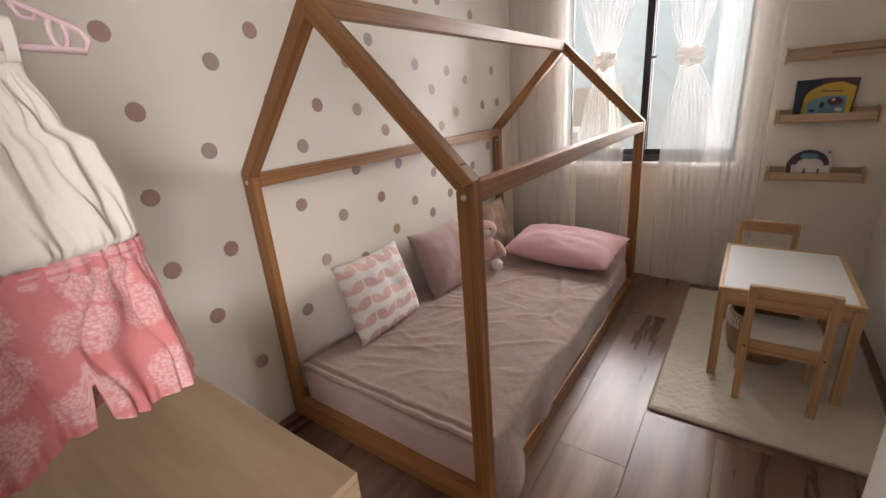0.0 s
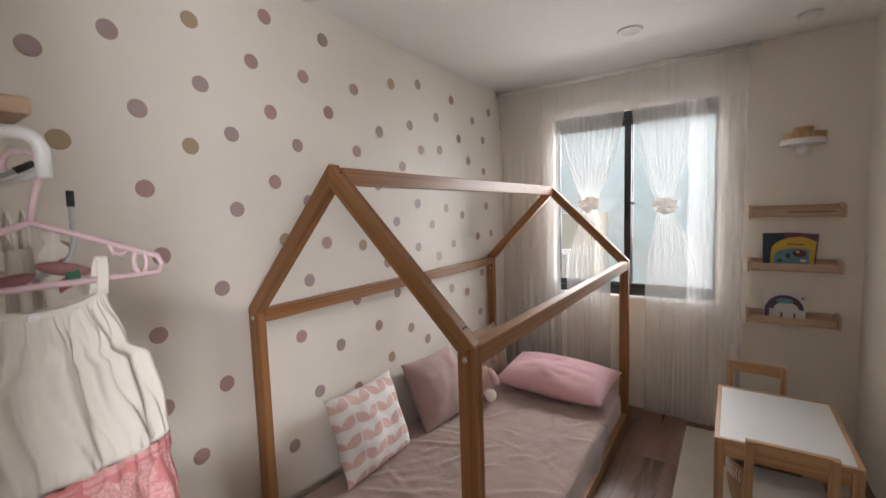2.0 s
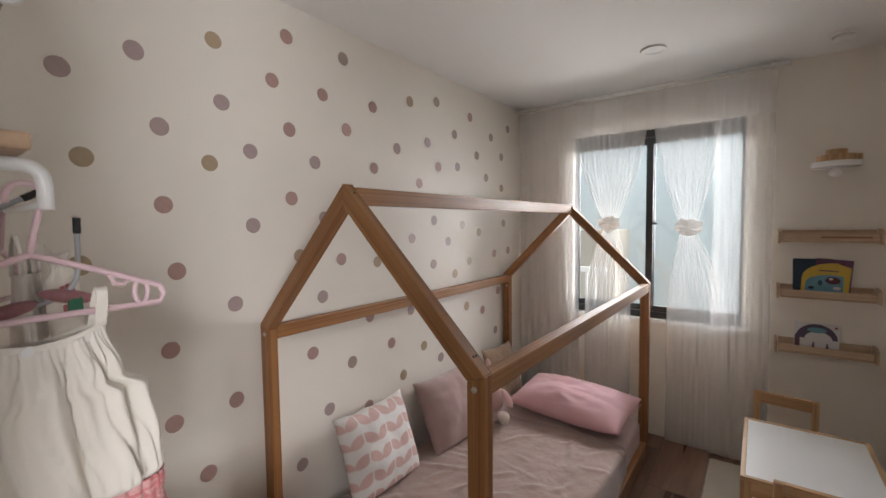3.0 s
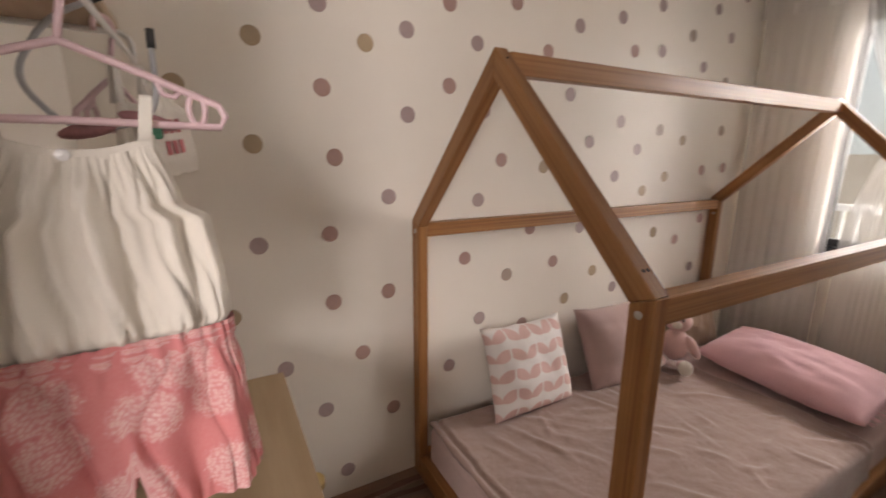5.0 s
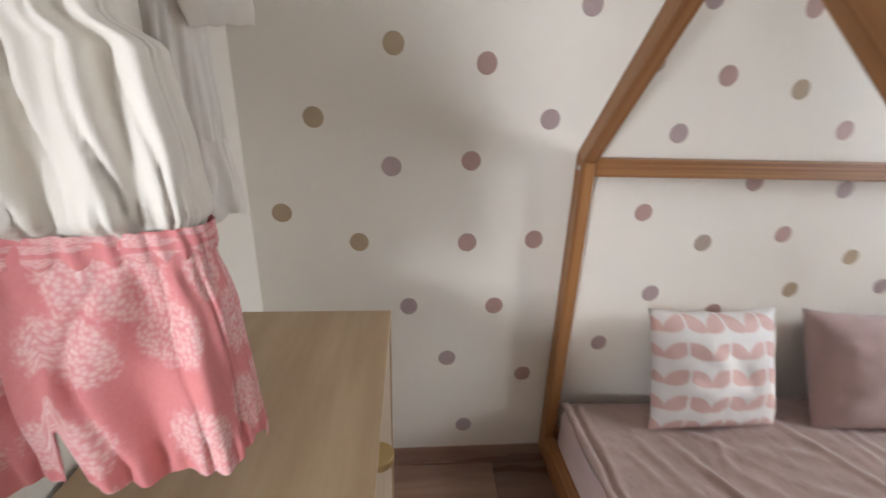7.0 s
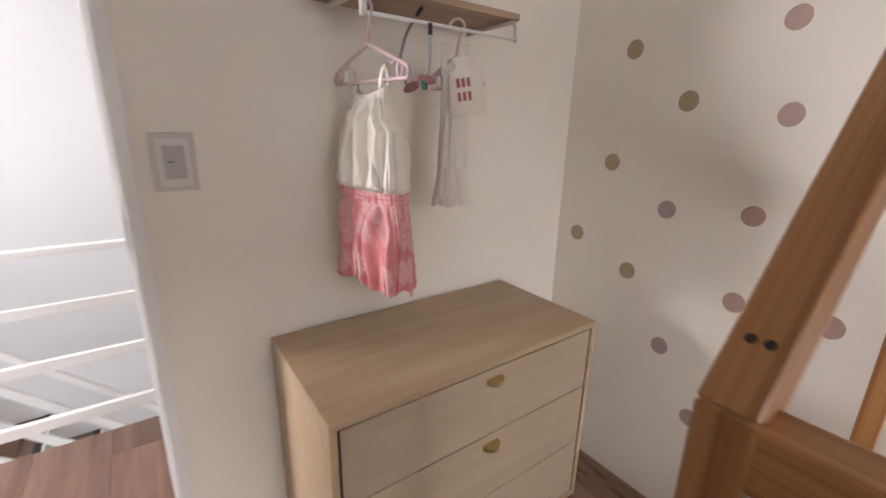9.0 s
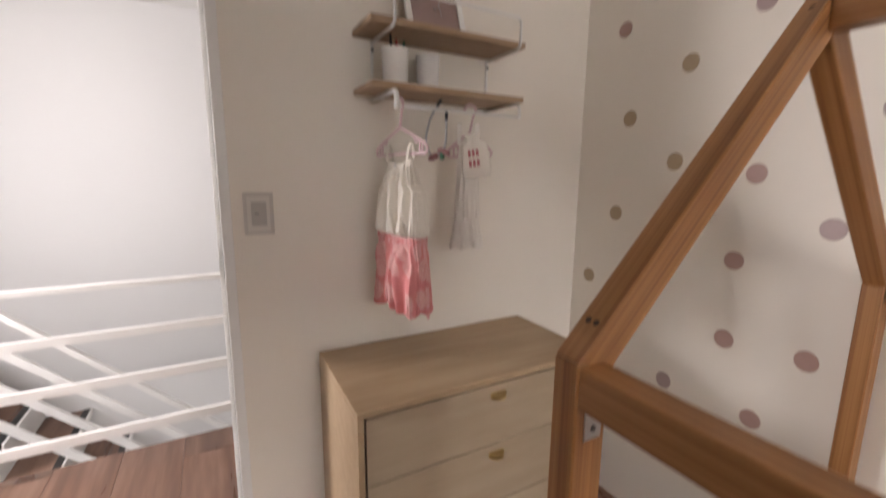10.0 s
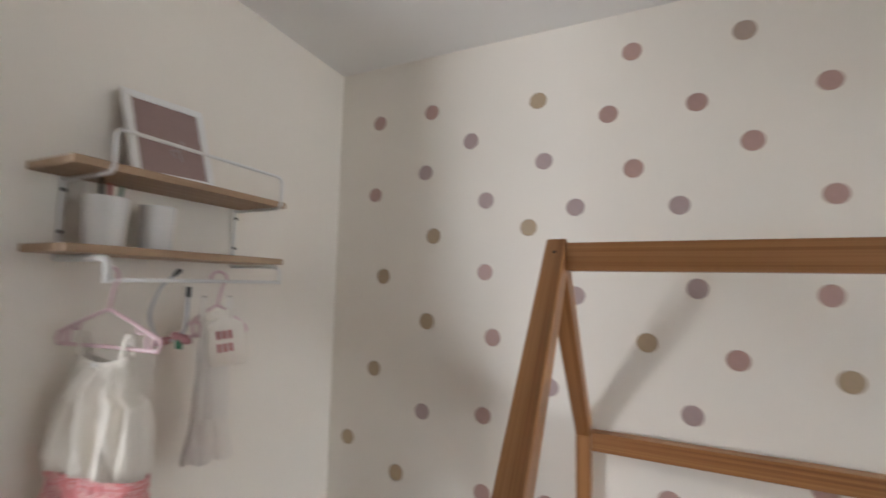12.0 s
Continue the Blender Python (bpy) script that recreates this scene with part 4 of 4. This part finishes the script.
for s in (-1, 1):
    part("bow_loop", ball(None, (s * 0.030 + 0.008, 0.0, 0.006 + s * 0.006), 0.032, 0.013, 0.0095, 12, turn=Matrix.Rotation(radians(s * 14), 4, "Y")), BOW, band, "red printed bow loop", smooth=True)
part("bow_tail", box(0.036, 0.052, -0.012, -0.004, -0.010, 0.012, 0.003), plain("bow_green", (0.05, 0.22, 0.12), 0.7, vary=0.6, scale=50), band, "green printed bow tail")

sw = thing("light_switch", (1.262, 0.0, 1.192), "grey light switch in a white plate by the door", "light switch")
SWITCHP = plain("pale_grey_plastic", (0.60, 0.555, 0.51), 0.45, vary=0.04)
part("plate", box(-0.04, 0.04, 0.0005, 0.007, -0.06, 0.06, 0.002), SWITCHP, sw, "pale grey outer plate")
part("surround", box(-0.03, 0.03, 0.007, 0.0095, -0.05, 0.05, 0.001), plain("warm_white_plastic", (0.69, 0.645, 0.59), 0.4, vary=0.03), sw)
part("rocker", box(-0.02, 0.02, 0.0095, 0.013, -0.034, 0.034, 0.001), plain("mid_grey_plastic", (0.47, 0.435, 0.40), 0.4, vary=0.04), sw, "grey rocker")
part("mark", box(0.0, 0.012, 0.013, 0.0137, 0.0, 0.002), BLACKP, sw)


# ---- play corner: rug, table, chairs, basket ----
def rug_at(u, v):
    x, y = 1.335 + 0.775 * u, 1.735 + 1.335 * v
    e = min(u * 0.775, (1 - u) * 0.775, v * 1.335, (1 - v) * 1.335)
    z = 0.004 + 0.013 * min(1, e / 0.014) + 0.0035 * n3(x * 55, y * 55) + 0.002 * n3(x * 12, y * 12)
    return Vector((x + 0.004 * n3(y * 9, 3), y + 0.004 * n3(x * 9, 7), z))


rug = thing("rug", (1.72, 2.40, 0.0), "cream wool pile rug under the play table", "rug")
b = sheet(120, 190, rug_at)
b.transform(Matrix.Translation((-1.72, -2.40, 0)))
part("woven_top", b, RUGM, rug, smooth=True)
part("binding", box(-0.387, 0.392, -0.669, 0.672, 0.0008, 0.009, 0.003), RUGEDGE, rug, "darker bound edge")

TX0, TX1, TY0, TY1, TZ, RZ = 1.510, 1.972, 2.088, 2.715, 0.452, 0.016
tb = thing("play_table", (1.731, 2.40, RZ), "small pine play table with a white top on the rug", "table")


def tbp(x, y, z):
    return Vector((x - 1.731, y - 2.40, z - RZ))


for x in (TX0 + 0.018, TX1 - 0.018):
    for y in (TY0 + 0.018, TY1 - 0.018):
        beam("leg", tbp(x, y, RZ), tbp(x, y, TZ - 0.018), 0.035, 0.035, tb, PINE_PALE)
for x in (TX0 + 0.012, TX1 - 0.012):
    beam("apron", tbp(x, TY0 + 0.036, TZ - 0.047), tbp(x, TY1 - 0.036, TZ - 0.047), 0.02, 0.055, tb, PINE_PALE)
for y in (TY0 + 0.012, TY1 - 0.012):
    beam("apron", tbp(TX0 + 0.036, y, TZ - 0.047), tbp(TX1 - 0.036, y, TZ - 0.047), 0.055, 0.02, tb, PINE_PALE, (0, 0, 1))
for x in (TX0 + 0.009, TX1 - 0.009):
    beam("edge_strip", tbp(x, TY0, TZ - 0.0085), tbp(x, TY1, TZ - 0.0085), 0.018, 0.018, tb, PINE_PALE)
for y in (TY0 + 0.009, TY1 - 0.009):
    beam("edge_strip", tbp(TX0 + 0.018, y, TZ - 0.0085), tbp(TX1 - 0.018, y, TZ - 0.0085), 0.018, 0.018, tb, PINE_PALE, (0, 0, 1))
o = tbp(0, 0, 0)
part("tabletop", box(TX0 + 0.018 + o.x, TX1 - 0.018 + o.x, TY0 + 0.018 + o.y, TY1 - 0.018 + o.y, TZ - 0.016 - RZ, TZ - 0.003 - RZ), LAMIN, tb, "white laminate top")

ch = thing("child_chair", (1.746, 2.08, RZ), "small pine child's chair with a white seat", "chair", "chairs at the play table")
CW = 0.27
for s in (-1, 1):
    x = s * (CW / 2 - 0.014)
    beam("back_leg", (x, -0.114, 0), (x, -0.118, 0.515), 0.028, 0.03, ch, PINE_PALE)
    beam("front_leg", (x, 0.122, 0), (x, 0.122, 0.255), 0.028, 0.028, ch, PINE_PALE)
    beam("side_stretcher", (x, -0.10, 0.255), (x, 0.108, 0.255), 0.02, 0.04, ch, PINE_PALE)
beam("back_rail", (-CW / 2 + 0.0, -0.118, 0.487), (CW / 2, -0.118, 0.487), 0.06, 0.022, ch, PINE_PALE, (0, 0, 1))
beam("seat_rail", (-CW / 2 + 0.028, -0.114, 0.258), (CW / 2 - 0.028, -0.114, 0.258), 0.05, 0.022, ch, PINE_PALE, (0, 0, 1))
beam("seat_rail", (-CW / 2 + 0.028, 0.122, 0.25), (CW / 2 - 0.028, 0.122, 0.25), 0.04, 0.02, ch, PINE_PALE, (0, 0, 1))
part("seat", box(-CW / 2 + 0.006, CW / 2 - 0.006, -0.10, 0.14, 0.276, 0.284, 0.002), LAMIN, ch, "white laminate seat")
for s in (-1, 1):
    part("screw", lathe([(0, 0), (0.005, 0), (0.004, 0.002), (0, 0.002)], 8), DARKGAP, ch, m=pose(s * (CW / 2 - 0.014), -0.1295, 0.258, 90, 0, 0))
copy_thing(ch, pose(1.672, 2.80, RZ, 0, 0, 180 - 5))

bk = thing("basket", (1.70, 2.40, RZ), "round woven basket with a white tasselled rim under the table", "basket")
for k in range(17):
    r = 0.115 + 0.02 * math.sin(k / 16 * math.pi * 0.8)
    part("coil", tube([(r * math.cos(a), r * math.sin(a), 0.008 + k * 0.0125) for a in [j * math.tau / 36 for j in range(36)]], 0.0075, 6, True), BASKET, bk, smooth=True)
part("base", lathe([(0, 0.001), (0.115, 0.001), (0.115, 0.008), (0, 0.008)], 30), BASKET, bk)
b = bmesh.new()
for k in range(60):
    a = k * math.tau / 60
    r = 0.139
    tube([(r * math.cos(a), r * math.sin(a), 0.205), ((r + 0.008) * math.cos(a), (r + 0.008) * math.sin(a), 0.185), ((r + 0.007) * math.cos(a + 0.03), (r + 0.007) * math.sin(a + 0.03), 0.155)], 0.003, 5, bm=b)
part("tassels", b, WHITEC, bk, "white tassel fringe")


# ---- window wall: ledges, books, lamp, curtain ----
led = []
for i, z in enumerate((1.335, 1.025, 0.715)):
    e = thing("picture_ledge", (1.845, RL, z), "pale wood picture ledge on the wall" + (", empty", " holding picture books", " holding one book")[i], "shelf", "picture ledges")
    L = 0.205
    beam("bottom_board", (-L + 0.012, -0.055, 0.012), (L - 0.012, -0.055, 0.012), 0.092, 0.010, e, BEECH, (0, 1, 0))
    beam("back_board", (-L + 0.012, -0.006, 0.045), (L - 0.012, -0.006, 0.045), 0.058, 0.010, e, BEECH, (0, 0, 1))
    beam("front_lip", (-L + 0.012, -0.096, 0.036), (L - 0.012, -0.096, 0.036), 0.034, 0.010, e, BEECH, (0, 0, 1))
    for s in (-1, 1):
        part("end_board", prism([(-0.104, 0.0), (-0.0005, 0.0), (-0.0005, 0.08), (-0.06, 0.08), (-0.104, 0.068)], s * L - 0.006, s * L + 0.006, 0.002), BEECH, e, m=pose(0, 0, 0) @ Matrix(((0, 1, 0, 0), (1, 0, 0, 0), (0, 0, 1, 0), (0, 0, 0, 1))))
    led.append(e)


def book(name, x, z, w, h, y, lean, roll, cover, label):
    e = thing(name, (x, y, z), label, "book", "picture books")
    e.matrix_world = pose(x, y, z, -lean, 0, 0) @ pose(0, 0, 0, 0, roll, 0)
    part("cover", box(-w / 2, w / 2, -0.005, -0.0035, 0, h, 0.0005), cover, e)
    part("cover", box(-w / 2, w / 2, 0.0035, 0.005, 0, h, 0.0005), cover, e)
    part("pages", box(-w / 2 + 0.003, w / 2 - 0.003, -0.0034, 0.0034, 0.003, h - 0.003), WHITEC, e, "white paper pages")
    return e


NAVY = plain("book_navy", (0.02, 0.05, 0.09), 0.35, vary=0.5, scale=25)
YEL = plain("book_yellow", (0.62, 0.42, 0.06), 0.35, vary=0.1, scale=20)
PUR = plain("book_purple", (0.13, 0.05, 0.10), 0.35)
SKYB = plain("book_blue", (0.16, 0.36, 0.47), 0.35, vary=0.3, scale=22)
PALE = plain("book_white", (0.70, 0.68, 0.68), 0.35, vary=0.05)
book("book", 1.792, 1.043, 0.165, 0.205, 3.188, 5, -1, NAVY, "dark blue picture book at the back of the ledge")
book("book", 1.868, 1.043, 0.150, 0.205, 3.174, 5, 4, PUR, "purple picture book on the ledge")
def disc(name, parent, material, x, z, w, h, y=-0.0063):
    """A flat printed round, w wide and h high, on a cover."""
    return part(name, lathe([(0, 0), (0.5, 0), (0.5, 0.0008), (0, 0.0008)], 22), material, parent, m=pose(x, y, z, 90, 0, 0) @ Matrix.Diagonal((w, h, 1, 1)))


k = thing("book", (1.838, 3.155, 1.043), "open yellow picture book with a blue cover picture", "book", "picture books")
k.matrix_world = pose(1.838, 3.155, 1.043, -7, 0, 0) @ pose(0, 0, 0, 0, 3, 0)
leafy = [(-0.098, 0.0), (0.095, 0.0), (0.10, 0.165), (0.045, 0.186)] + [(-0.098 + 0.14 * (1 - math.cos(a)), 0.10 + 0.088 * math.sin(a)) for a in [radians(90 - 15 * q) for q in range(7)]]
part("cover", prism(leafy, -0.005, -0.0035), YEL, k)
part("pages", prism([(x * 0.97, z * 0.97 + 0.002) for x, z in leafy], -0.0034, 0.0034), WHITEC, k, "white paper pages")
part("cover", prism(leafy, 0.0035, 0.005), YEL, k)
pic = [(-0.082, 0.020), (0.075, 0.022), (0.072, 0.118)] + [(-0.082 + 0.11 * (1 - math.cos(a)), 0.070 + 0.052 * math.sin(a)) for a in [radians(90 - 15 * q) for q in range(7)]]
part("cover_picture", prism(pic, -0.0060, -0.005), SKYB, k, "blue cover picture")
disc("cover_shape", k, plain("print_maroon", (0.10, 0.02, 0.03), 0.4), 0.030, 0.092, 0.062, 0.040)
disc("cover_shape", k, PALE, 0.022, 0.100, 0.016, 0.013, -0.0071)
disc("cover_shape", k, NAVY, -0.020, 0.075, 0.020, 0.030)
disc("cover_shape", k, PALE, 0.050, 0.052, 0.032, 0.018)
disc("cover_shape", k, NAVY, -0.055, 0.045, 0.026, 0.016)
part("title_bar", box(-0.030, 0.050, -0.0058, -0.005, 0.140, 0.146), PUR, k, "unreadable title line")

k = book("book", 1.815, 0.733, 0.19, 0.158, 3.165, 7, 1, PALE, "white picture book with a dark arch on its cover")
VIOLET = plain("arch_violet", (0.09, 0.07, 0.12), 0.4, vary=0.3, scale=30)
arch = [(0.088 * math.cos(a), 0.070 + 0.082 * math.sin(a)) for a in [math.pi * j / 16 for j in range(17)]]
arch += [(0.058 * math.cos(a) + 0.008, 0.070 + 0.040 * math.sin(a)) for a in [math.pi * (16 - j) / 16 for j in range(17)]]
part("cover_arch", prism(arch, -0.0060, -0.005), VIOLET, k, "dark violet arch")
disc("cover_shape", k, SKYB, 0.0, 0.118, 0.080, 0.030, -0.0070)
for x, z in ((-0.012, 0.022), (0.046, 0.020)):
    part("cover_shape", prism([(x - 0.008, z), (x + 0.008, z), (x + 0.003, z + 0.020), (x - 0.003, z + 0.020)], -0.0060, -0.005), PUR, k)
    disc("cover_shape", k, VIOLET, x, z + 0.025, 0.010, 0.010)
part("cover_shape", box(-0.092, -0.07, -0.0060, -0.005, 0.01, 0.085, 0.0004), plain("spine_violet", (0.12, 0.06, 0.08), 0.4), k)
disc("cover_shape", k, plain("print_red", (0.45, 0.08, 0.06), 0.4), 0.080, 0.140, 0.014, 0.014)
# no real opening: a strip on the lip coloured to look like a dark slot
part("slot", box(-0.03, 0.165, -0.1022, -0.1012, 0.030, 0.040), plain("slot_shade", (0.33, 0.17, 0.085), 0.6, vary=0.2, scale=60), led[0], "orange-brown strip drawn as a slot in the ledge")

wl = thing("wall_lamp", (1.862, RL, 1.74), "round wooden wall lamp with a white disc and globe bulb", "wall lamp")
part("bracket", box(0.03, 0.10, -0.115, -0.0005, 0.030, 0.062, 0.003), PINE_PALE, wl)
part("wood_tier", lathe([(0, 0.062), (0.042, 0.062), (0.044, 0.064), (0.044, 0.088), (0.042, 0.09), (0, 0.09)], 30), PINE_PALE, wl, m=pose(0, -0.105, 0), smooth=False)
part("wood_tier", lathe([(0, 0.028), (0.082, 0.028), (0.084, 0.03), (0.084, 0.058), (0.082, 0.06), (0, 0.06)], 34), PINE_PALE, wl, m=pose(0, -0.105, 0))
part("disc", lathe([(0, -0.002), (0.098, -0.002), (0.1, 0.0), (0.1, 0.024), (0.098, 0.026), (0, 0.026)], 36), CERAM, wl, "white disc", pose(0, -0.105, 0))
part("bulb", lathe([(0, -0.058), (0.016, -0.054), (0.027, -0.042), (0.03, -0.028), (0.024, -0.014), (0.015, -0.004), (0, -0.004)], 20), CERAM, wl, "white globe bulb", pose(0, -0.105, 0), True)

dl = thing("ceiling_light", (1.085, 2.545, RH), "flush round white ceiling light", "ceiling light")
part("trim_ring", lathe([(0.05, -0.0005), (0.062, -0.0005), (0.062, -0.006), (0.058, -0.009), (0.05, -0.007)], 30), PLASTW, dl, smooth=True)
part("diffuser", lathe([(0, -0.005), (0.05, -0.005), (0.05, -0.0008), (0, -0.0008)], 30), CERAM, dl)
sd = thing("smoke_detector", (1.85, 2.92, RH), "round white smoke detector on the ceiling", "smoke detector")
part("base_plate", lathe([(0, -0.0005), (0.052, -0.0005), (0.052, -0.012), (0, -0.012)], 28), PLASTW, sd)
part("dome", lathe([(0.0, -0.012), (0.042, -0.012), (0.04, -0.03), (0.03, -0.038), (0, -0.04)], 28), PLASTW, sd, smooth=True)

rod = thing("curtain_rod", (0.82, 3.118, 2.328), "white curtain rod under the ceiling", "curtain rod")
part("pole", tube([(-0.815, 0, 0), (0.845, 0, 0)], 0.0135, 14), TRIM, rod, smooth=True)
for x in (-0.78, 0.0, 0.77):
    part("bracket", box(x - 0.008, x + 0.008, -0.014, 0.0915, -0.012, 0.012, 0.002), METALW, rod)


def flat_sheer(x0, x1, seed, pleats, depth=0.006):
    def fn(u, v):
        x = x0 + (x1 - x0) * u
        z = 2.306 - 2.296 * v
        y = 3.135 + depth * (0.35 + 0.65 * v) * (0.6 + 0.7 * n3(u * 4 + 3, v * 1.5, seed)) * math.sin(u * pleats * math.tau + 3.6 * n3(u * 4, v * 0.8, seed)) + 0.007 * n3(u * 9, v * 2, seed)
        return Vector((x + 0.012 * n3(v * 3, seed) * v, y, z))
    return sheet(int(pleats * 14), 26, fn)


def tied_sheer(x0, x1, tx, tz, foot0, foot1, seed, pleats):
    def fn(u, v):
        z = 2.306 - 2.28 * v
        top, foot = x0 + (x1 - x0) * u, foot0 + (foot1 - foot0) * u
        knot = tx + (u - 0.5) * 0.07
        if z > tz:
            k = (2.306 - z) / (2.306 - tz)
            k2 = k ** 2.1
            x = top + (knot - top) * k2
        else:
            k = (tz - z) / tz
            k2 = 1 - (1 - min(1, k * 2.4)) ** 2
            x = knot + (foot - knot) * k2
            k2 = 1 - k2
        y = 3.118 + (0.002 + 0.018 * k2) * (0.65 + 0.8 * n3(u * 3, v * 2, seed + 9)) * math.sin(u * pleats * math.tau + seed + 3.4 * n3(u * 3.5, v * 1.2, seed)) + 0.005 * n3(u * 7, v * 3, seed)
        return Vector((x, y, z))
    return sheet(int(pleats * 9), 44, fn)


cu = thing("curtain", (0.82, 3.135, 0.0), "white sheer curtain panels, two knotted into rosettes", "curtain")
O = Matrix.Translation((-0.82, -3.135, 0))
for nm, bmx, mt in (("panel", flat_sheer(0.03, 0.50, 1, 8), SHEER), ("panel", flat_sheer(1.32, 1.61, 4, 6), SHEER),
                    ("tied_panel", tied_sheer(0.46, 0.96, 0.722, 1.45, 0.55, 0.86, 2.0, 12), SHEERT), ("tied_panel", tied_sheer(0.98, 1.37, 1.195, 1.42, 1.08, 1.39, 5.0, 11), SHEERT)):
    bmx.transform(O)
    part(nm, bmx, mt, cu, smooth=True)
hd = sheet(110, 6, lambda u, v: Vector((0.03 + 1.58 * u - 0.82, -0.034 + 0.0035 * math.sin(u * 260 + n3(u * 14, 1) * 9) + 0.006 * n3(u * 9, v * 2), 2.306 - 0.24 * v + 0.012 * n3(u * 12, 5) * v)))
part("valance", hd, SHEER, cu, "short sheer valance", smooth=True)
for tx, tz in ((0.722, 1.455), (1.195, 1.425)):
    def ros(u, v, tx=tx, tz=tz):
        # a puffed knot with scalloped ruffles
        a, c = u * math.tau, (v - 0.5) * math.pi
        frill = 1 + 0.20 * abs(math.sin(a * 4.5 + 2 * n3(v * 3, tx))) * math.cos(c) + 0.30 * n3(math.cos(a) * 2.2 + tx * 9, math.sin(a) * 2.2, v * 3) + 0.12 * n3(math.cos(a) * 6, math.sin(a) * 6, v * 9)
        rr = 0.054 * frill
        return Vector((tx - 0.82 + rr * math.cos(a) * math.cos(c) * 1.15, -0.045 - 0.030 * math.sin(c) * frill, tz + rr * math.sin(a) * math.cos(c) * 0.88))
    part("rosette", sheet(64, 22, ros, 0.0, True), RUFFLE, cu, "knotted voile rosette", smooth=True)


# ---- round stickers on the west wall, band by band ----
STICK = bmesh.new()
lathe([(0, 0.0012), (0.027, 0.0012), (0.0285, 0.0003), (0.0285, 0)], 26, STICK)
bmesh.ops.rotate(STICK, verts=STICK.verts, matrix=Matrix.Rotation(radians(90), 3, "Y"))
sticker = obj("wall_sticker", STICK, DOTS[0])
meshes = [sticker.data]
for m in DOTS[1:]:
    me = sticker.data.copy()
    me.materials[0] = m
    meshes.append(me)
bpy.data.objects.remove(sticker)
BANDS = {
    0.0: ((0.09, 0.90), (0.18, 1.84), (0.19, 2.13), (0.20, 1.17), (0.23, 1.52), (0.31, 0.81), (0.40, 1.91), (0.41, 1.04), (0.42, 2.14), (0.42, 1.36), (0.44, 1.67), (0.46, 0.59)),
    0.5: ((0.58, 2.01), (0.59, 0.39), (0.64, 1.54), (0.64, 0.81), (0.64, 1.06), (0.64, 1.79), (0.66, 0.10), (0.67, 1.32), (0.74, 0.59), (0.79, 1.69), (0.82, 2.12), (0.84, 1.91), (0.85, 0.82), (0.86, 0.32), (0.86, 1.18), (0.94, 1.47), (0.94, 1.75)),
    1.0: ((1.04, 2.04), (1.11, 2.23), (1.11, 1.58), (1.11, 1.86), (1.12, 0.44), (1.14, 1.34), (1.19, 0.91), (1.23, 1.74), (1.25, 1.15), (1.27, 1.50), (1.27, 0.63), (1.28, 2.04), (1.36, 1.31), (1.40, 2.23), (1.41, 1.91), (1.41, 0.81)),
    1.5: ((1.51, 0.56), (1.53, 1.01), (1.56, 1.49), (1.58, 1.75), (1.58, 2.05), (1.59, 1.28), (1.68, 0.84), (1.72, 1.59), (1.75, 1.87), (1.77, 0.64), (1.77, 1.17), (1.84, 0.99), (1.86, 1.39), (1.86, 2.14), (1.93, 1.70), (1.95, 0.76)),
    2.0: ((2.01, 1.94), (2.05, 1.23), (2.06, 1.49), (2.10, 2.19), (2.11, 1.81), (2.11, 0.65), (2.15, 0.89), (2.20, 1.36), (2.27, 1.15), (2.28, 2.03), (2.31, 0.73), (2.31, 1.83), (2.36, 1.46), (2.40, 0.92), (2.44, 1.22), (2.46, 2.17)),
    2.5: ((2.54, 1.93), (2.56, 1.41), (2.60, 0.86), (2.66, 1.79), (2.73, 2.08), (2.77, 1.25), (2.78, 0.68), (2.82, 0.97), (2.88, 1.73), (2.88, 1.96), (2.91, 1.47), (2.98, 1.26), (2.98, 2.18)),
}
TONES = ("dusty rose", "mauve", "taupe", "golden tan")
count = 0
for band_y in sorted(BANDS):
    for y, z in BANDS[band_y]:
        k = (count * 7 + int(z * 10)) % 11
        k = 0 if k < 4 else 1 if k < 7 else 2 if k < 9 else 3
        st = new("wall_sticker", meshes[k])
        st.matrix_world = pose(0.0, y, z) @ Matrix.Diagonal((1, 1 + 0.05 * n3(y * 9, z), 1 + 0.08 * n3(y, z * 9), 1))
        tagged(st, TONES[k] + " round paint-look sticker on the wall", "wall sticker", "wall stickers")
        count += 1


# ---- wood-look planks ----
def plank_mesh(w, l):
    return box(-w / 2, w / 2, -l / 2, l / 2, -0.006, 0.0, 0.0012)


floor_ob, hall_ob = bpy.data.objects["floor"], bpy.data.objects["landing_floor"]


def lay(parent, x0, x1, y0, y1, w, l, first, gap=0.0014, seed=0):
    rng = random.Random(seed)
    cache = {}
    x, row = x0, 0
    while x < x1 - 0.01:
        xe = min(x + (first if row == 0 else w), x1)
        y = y0 - (row * 0.37 % 1) * l
        while y < y1 - 0.005:
            a, c = max(y, y0), min(y + l, y1)
            if c - a > 0.02:
                key = (round(xe - x, 3), round(c - a, 3))
                if key not in cache:
                    bm = plank_mesh(xe - x - gap, c - a - gap)
                    me = bpy.data.meshes.new("plank")
                    bm.to_mesh(me)
                    bm.free()
                    me.materials.append(PLANK)
                    cache[key] = me
                p = new("plank", cache[key])
                p.parent = parent
                p.location = ((x + xe) / 2, (a + c) / 2, rng.uniform(-0.0003, 0))
            y += l
        x, row = xe, row + 1


lay(floor_ob, 0.0, RW, 0.0, RL, 0.25, 1.2, 0.08, seed=2)
lay(hall_ob, 0.2, 3.4, -0.985, -0.001, 0.25, 1.2, 0.13, seed=3)
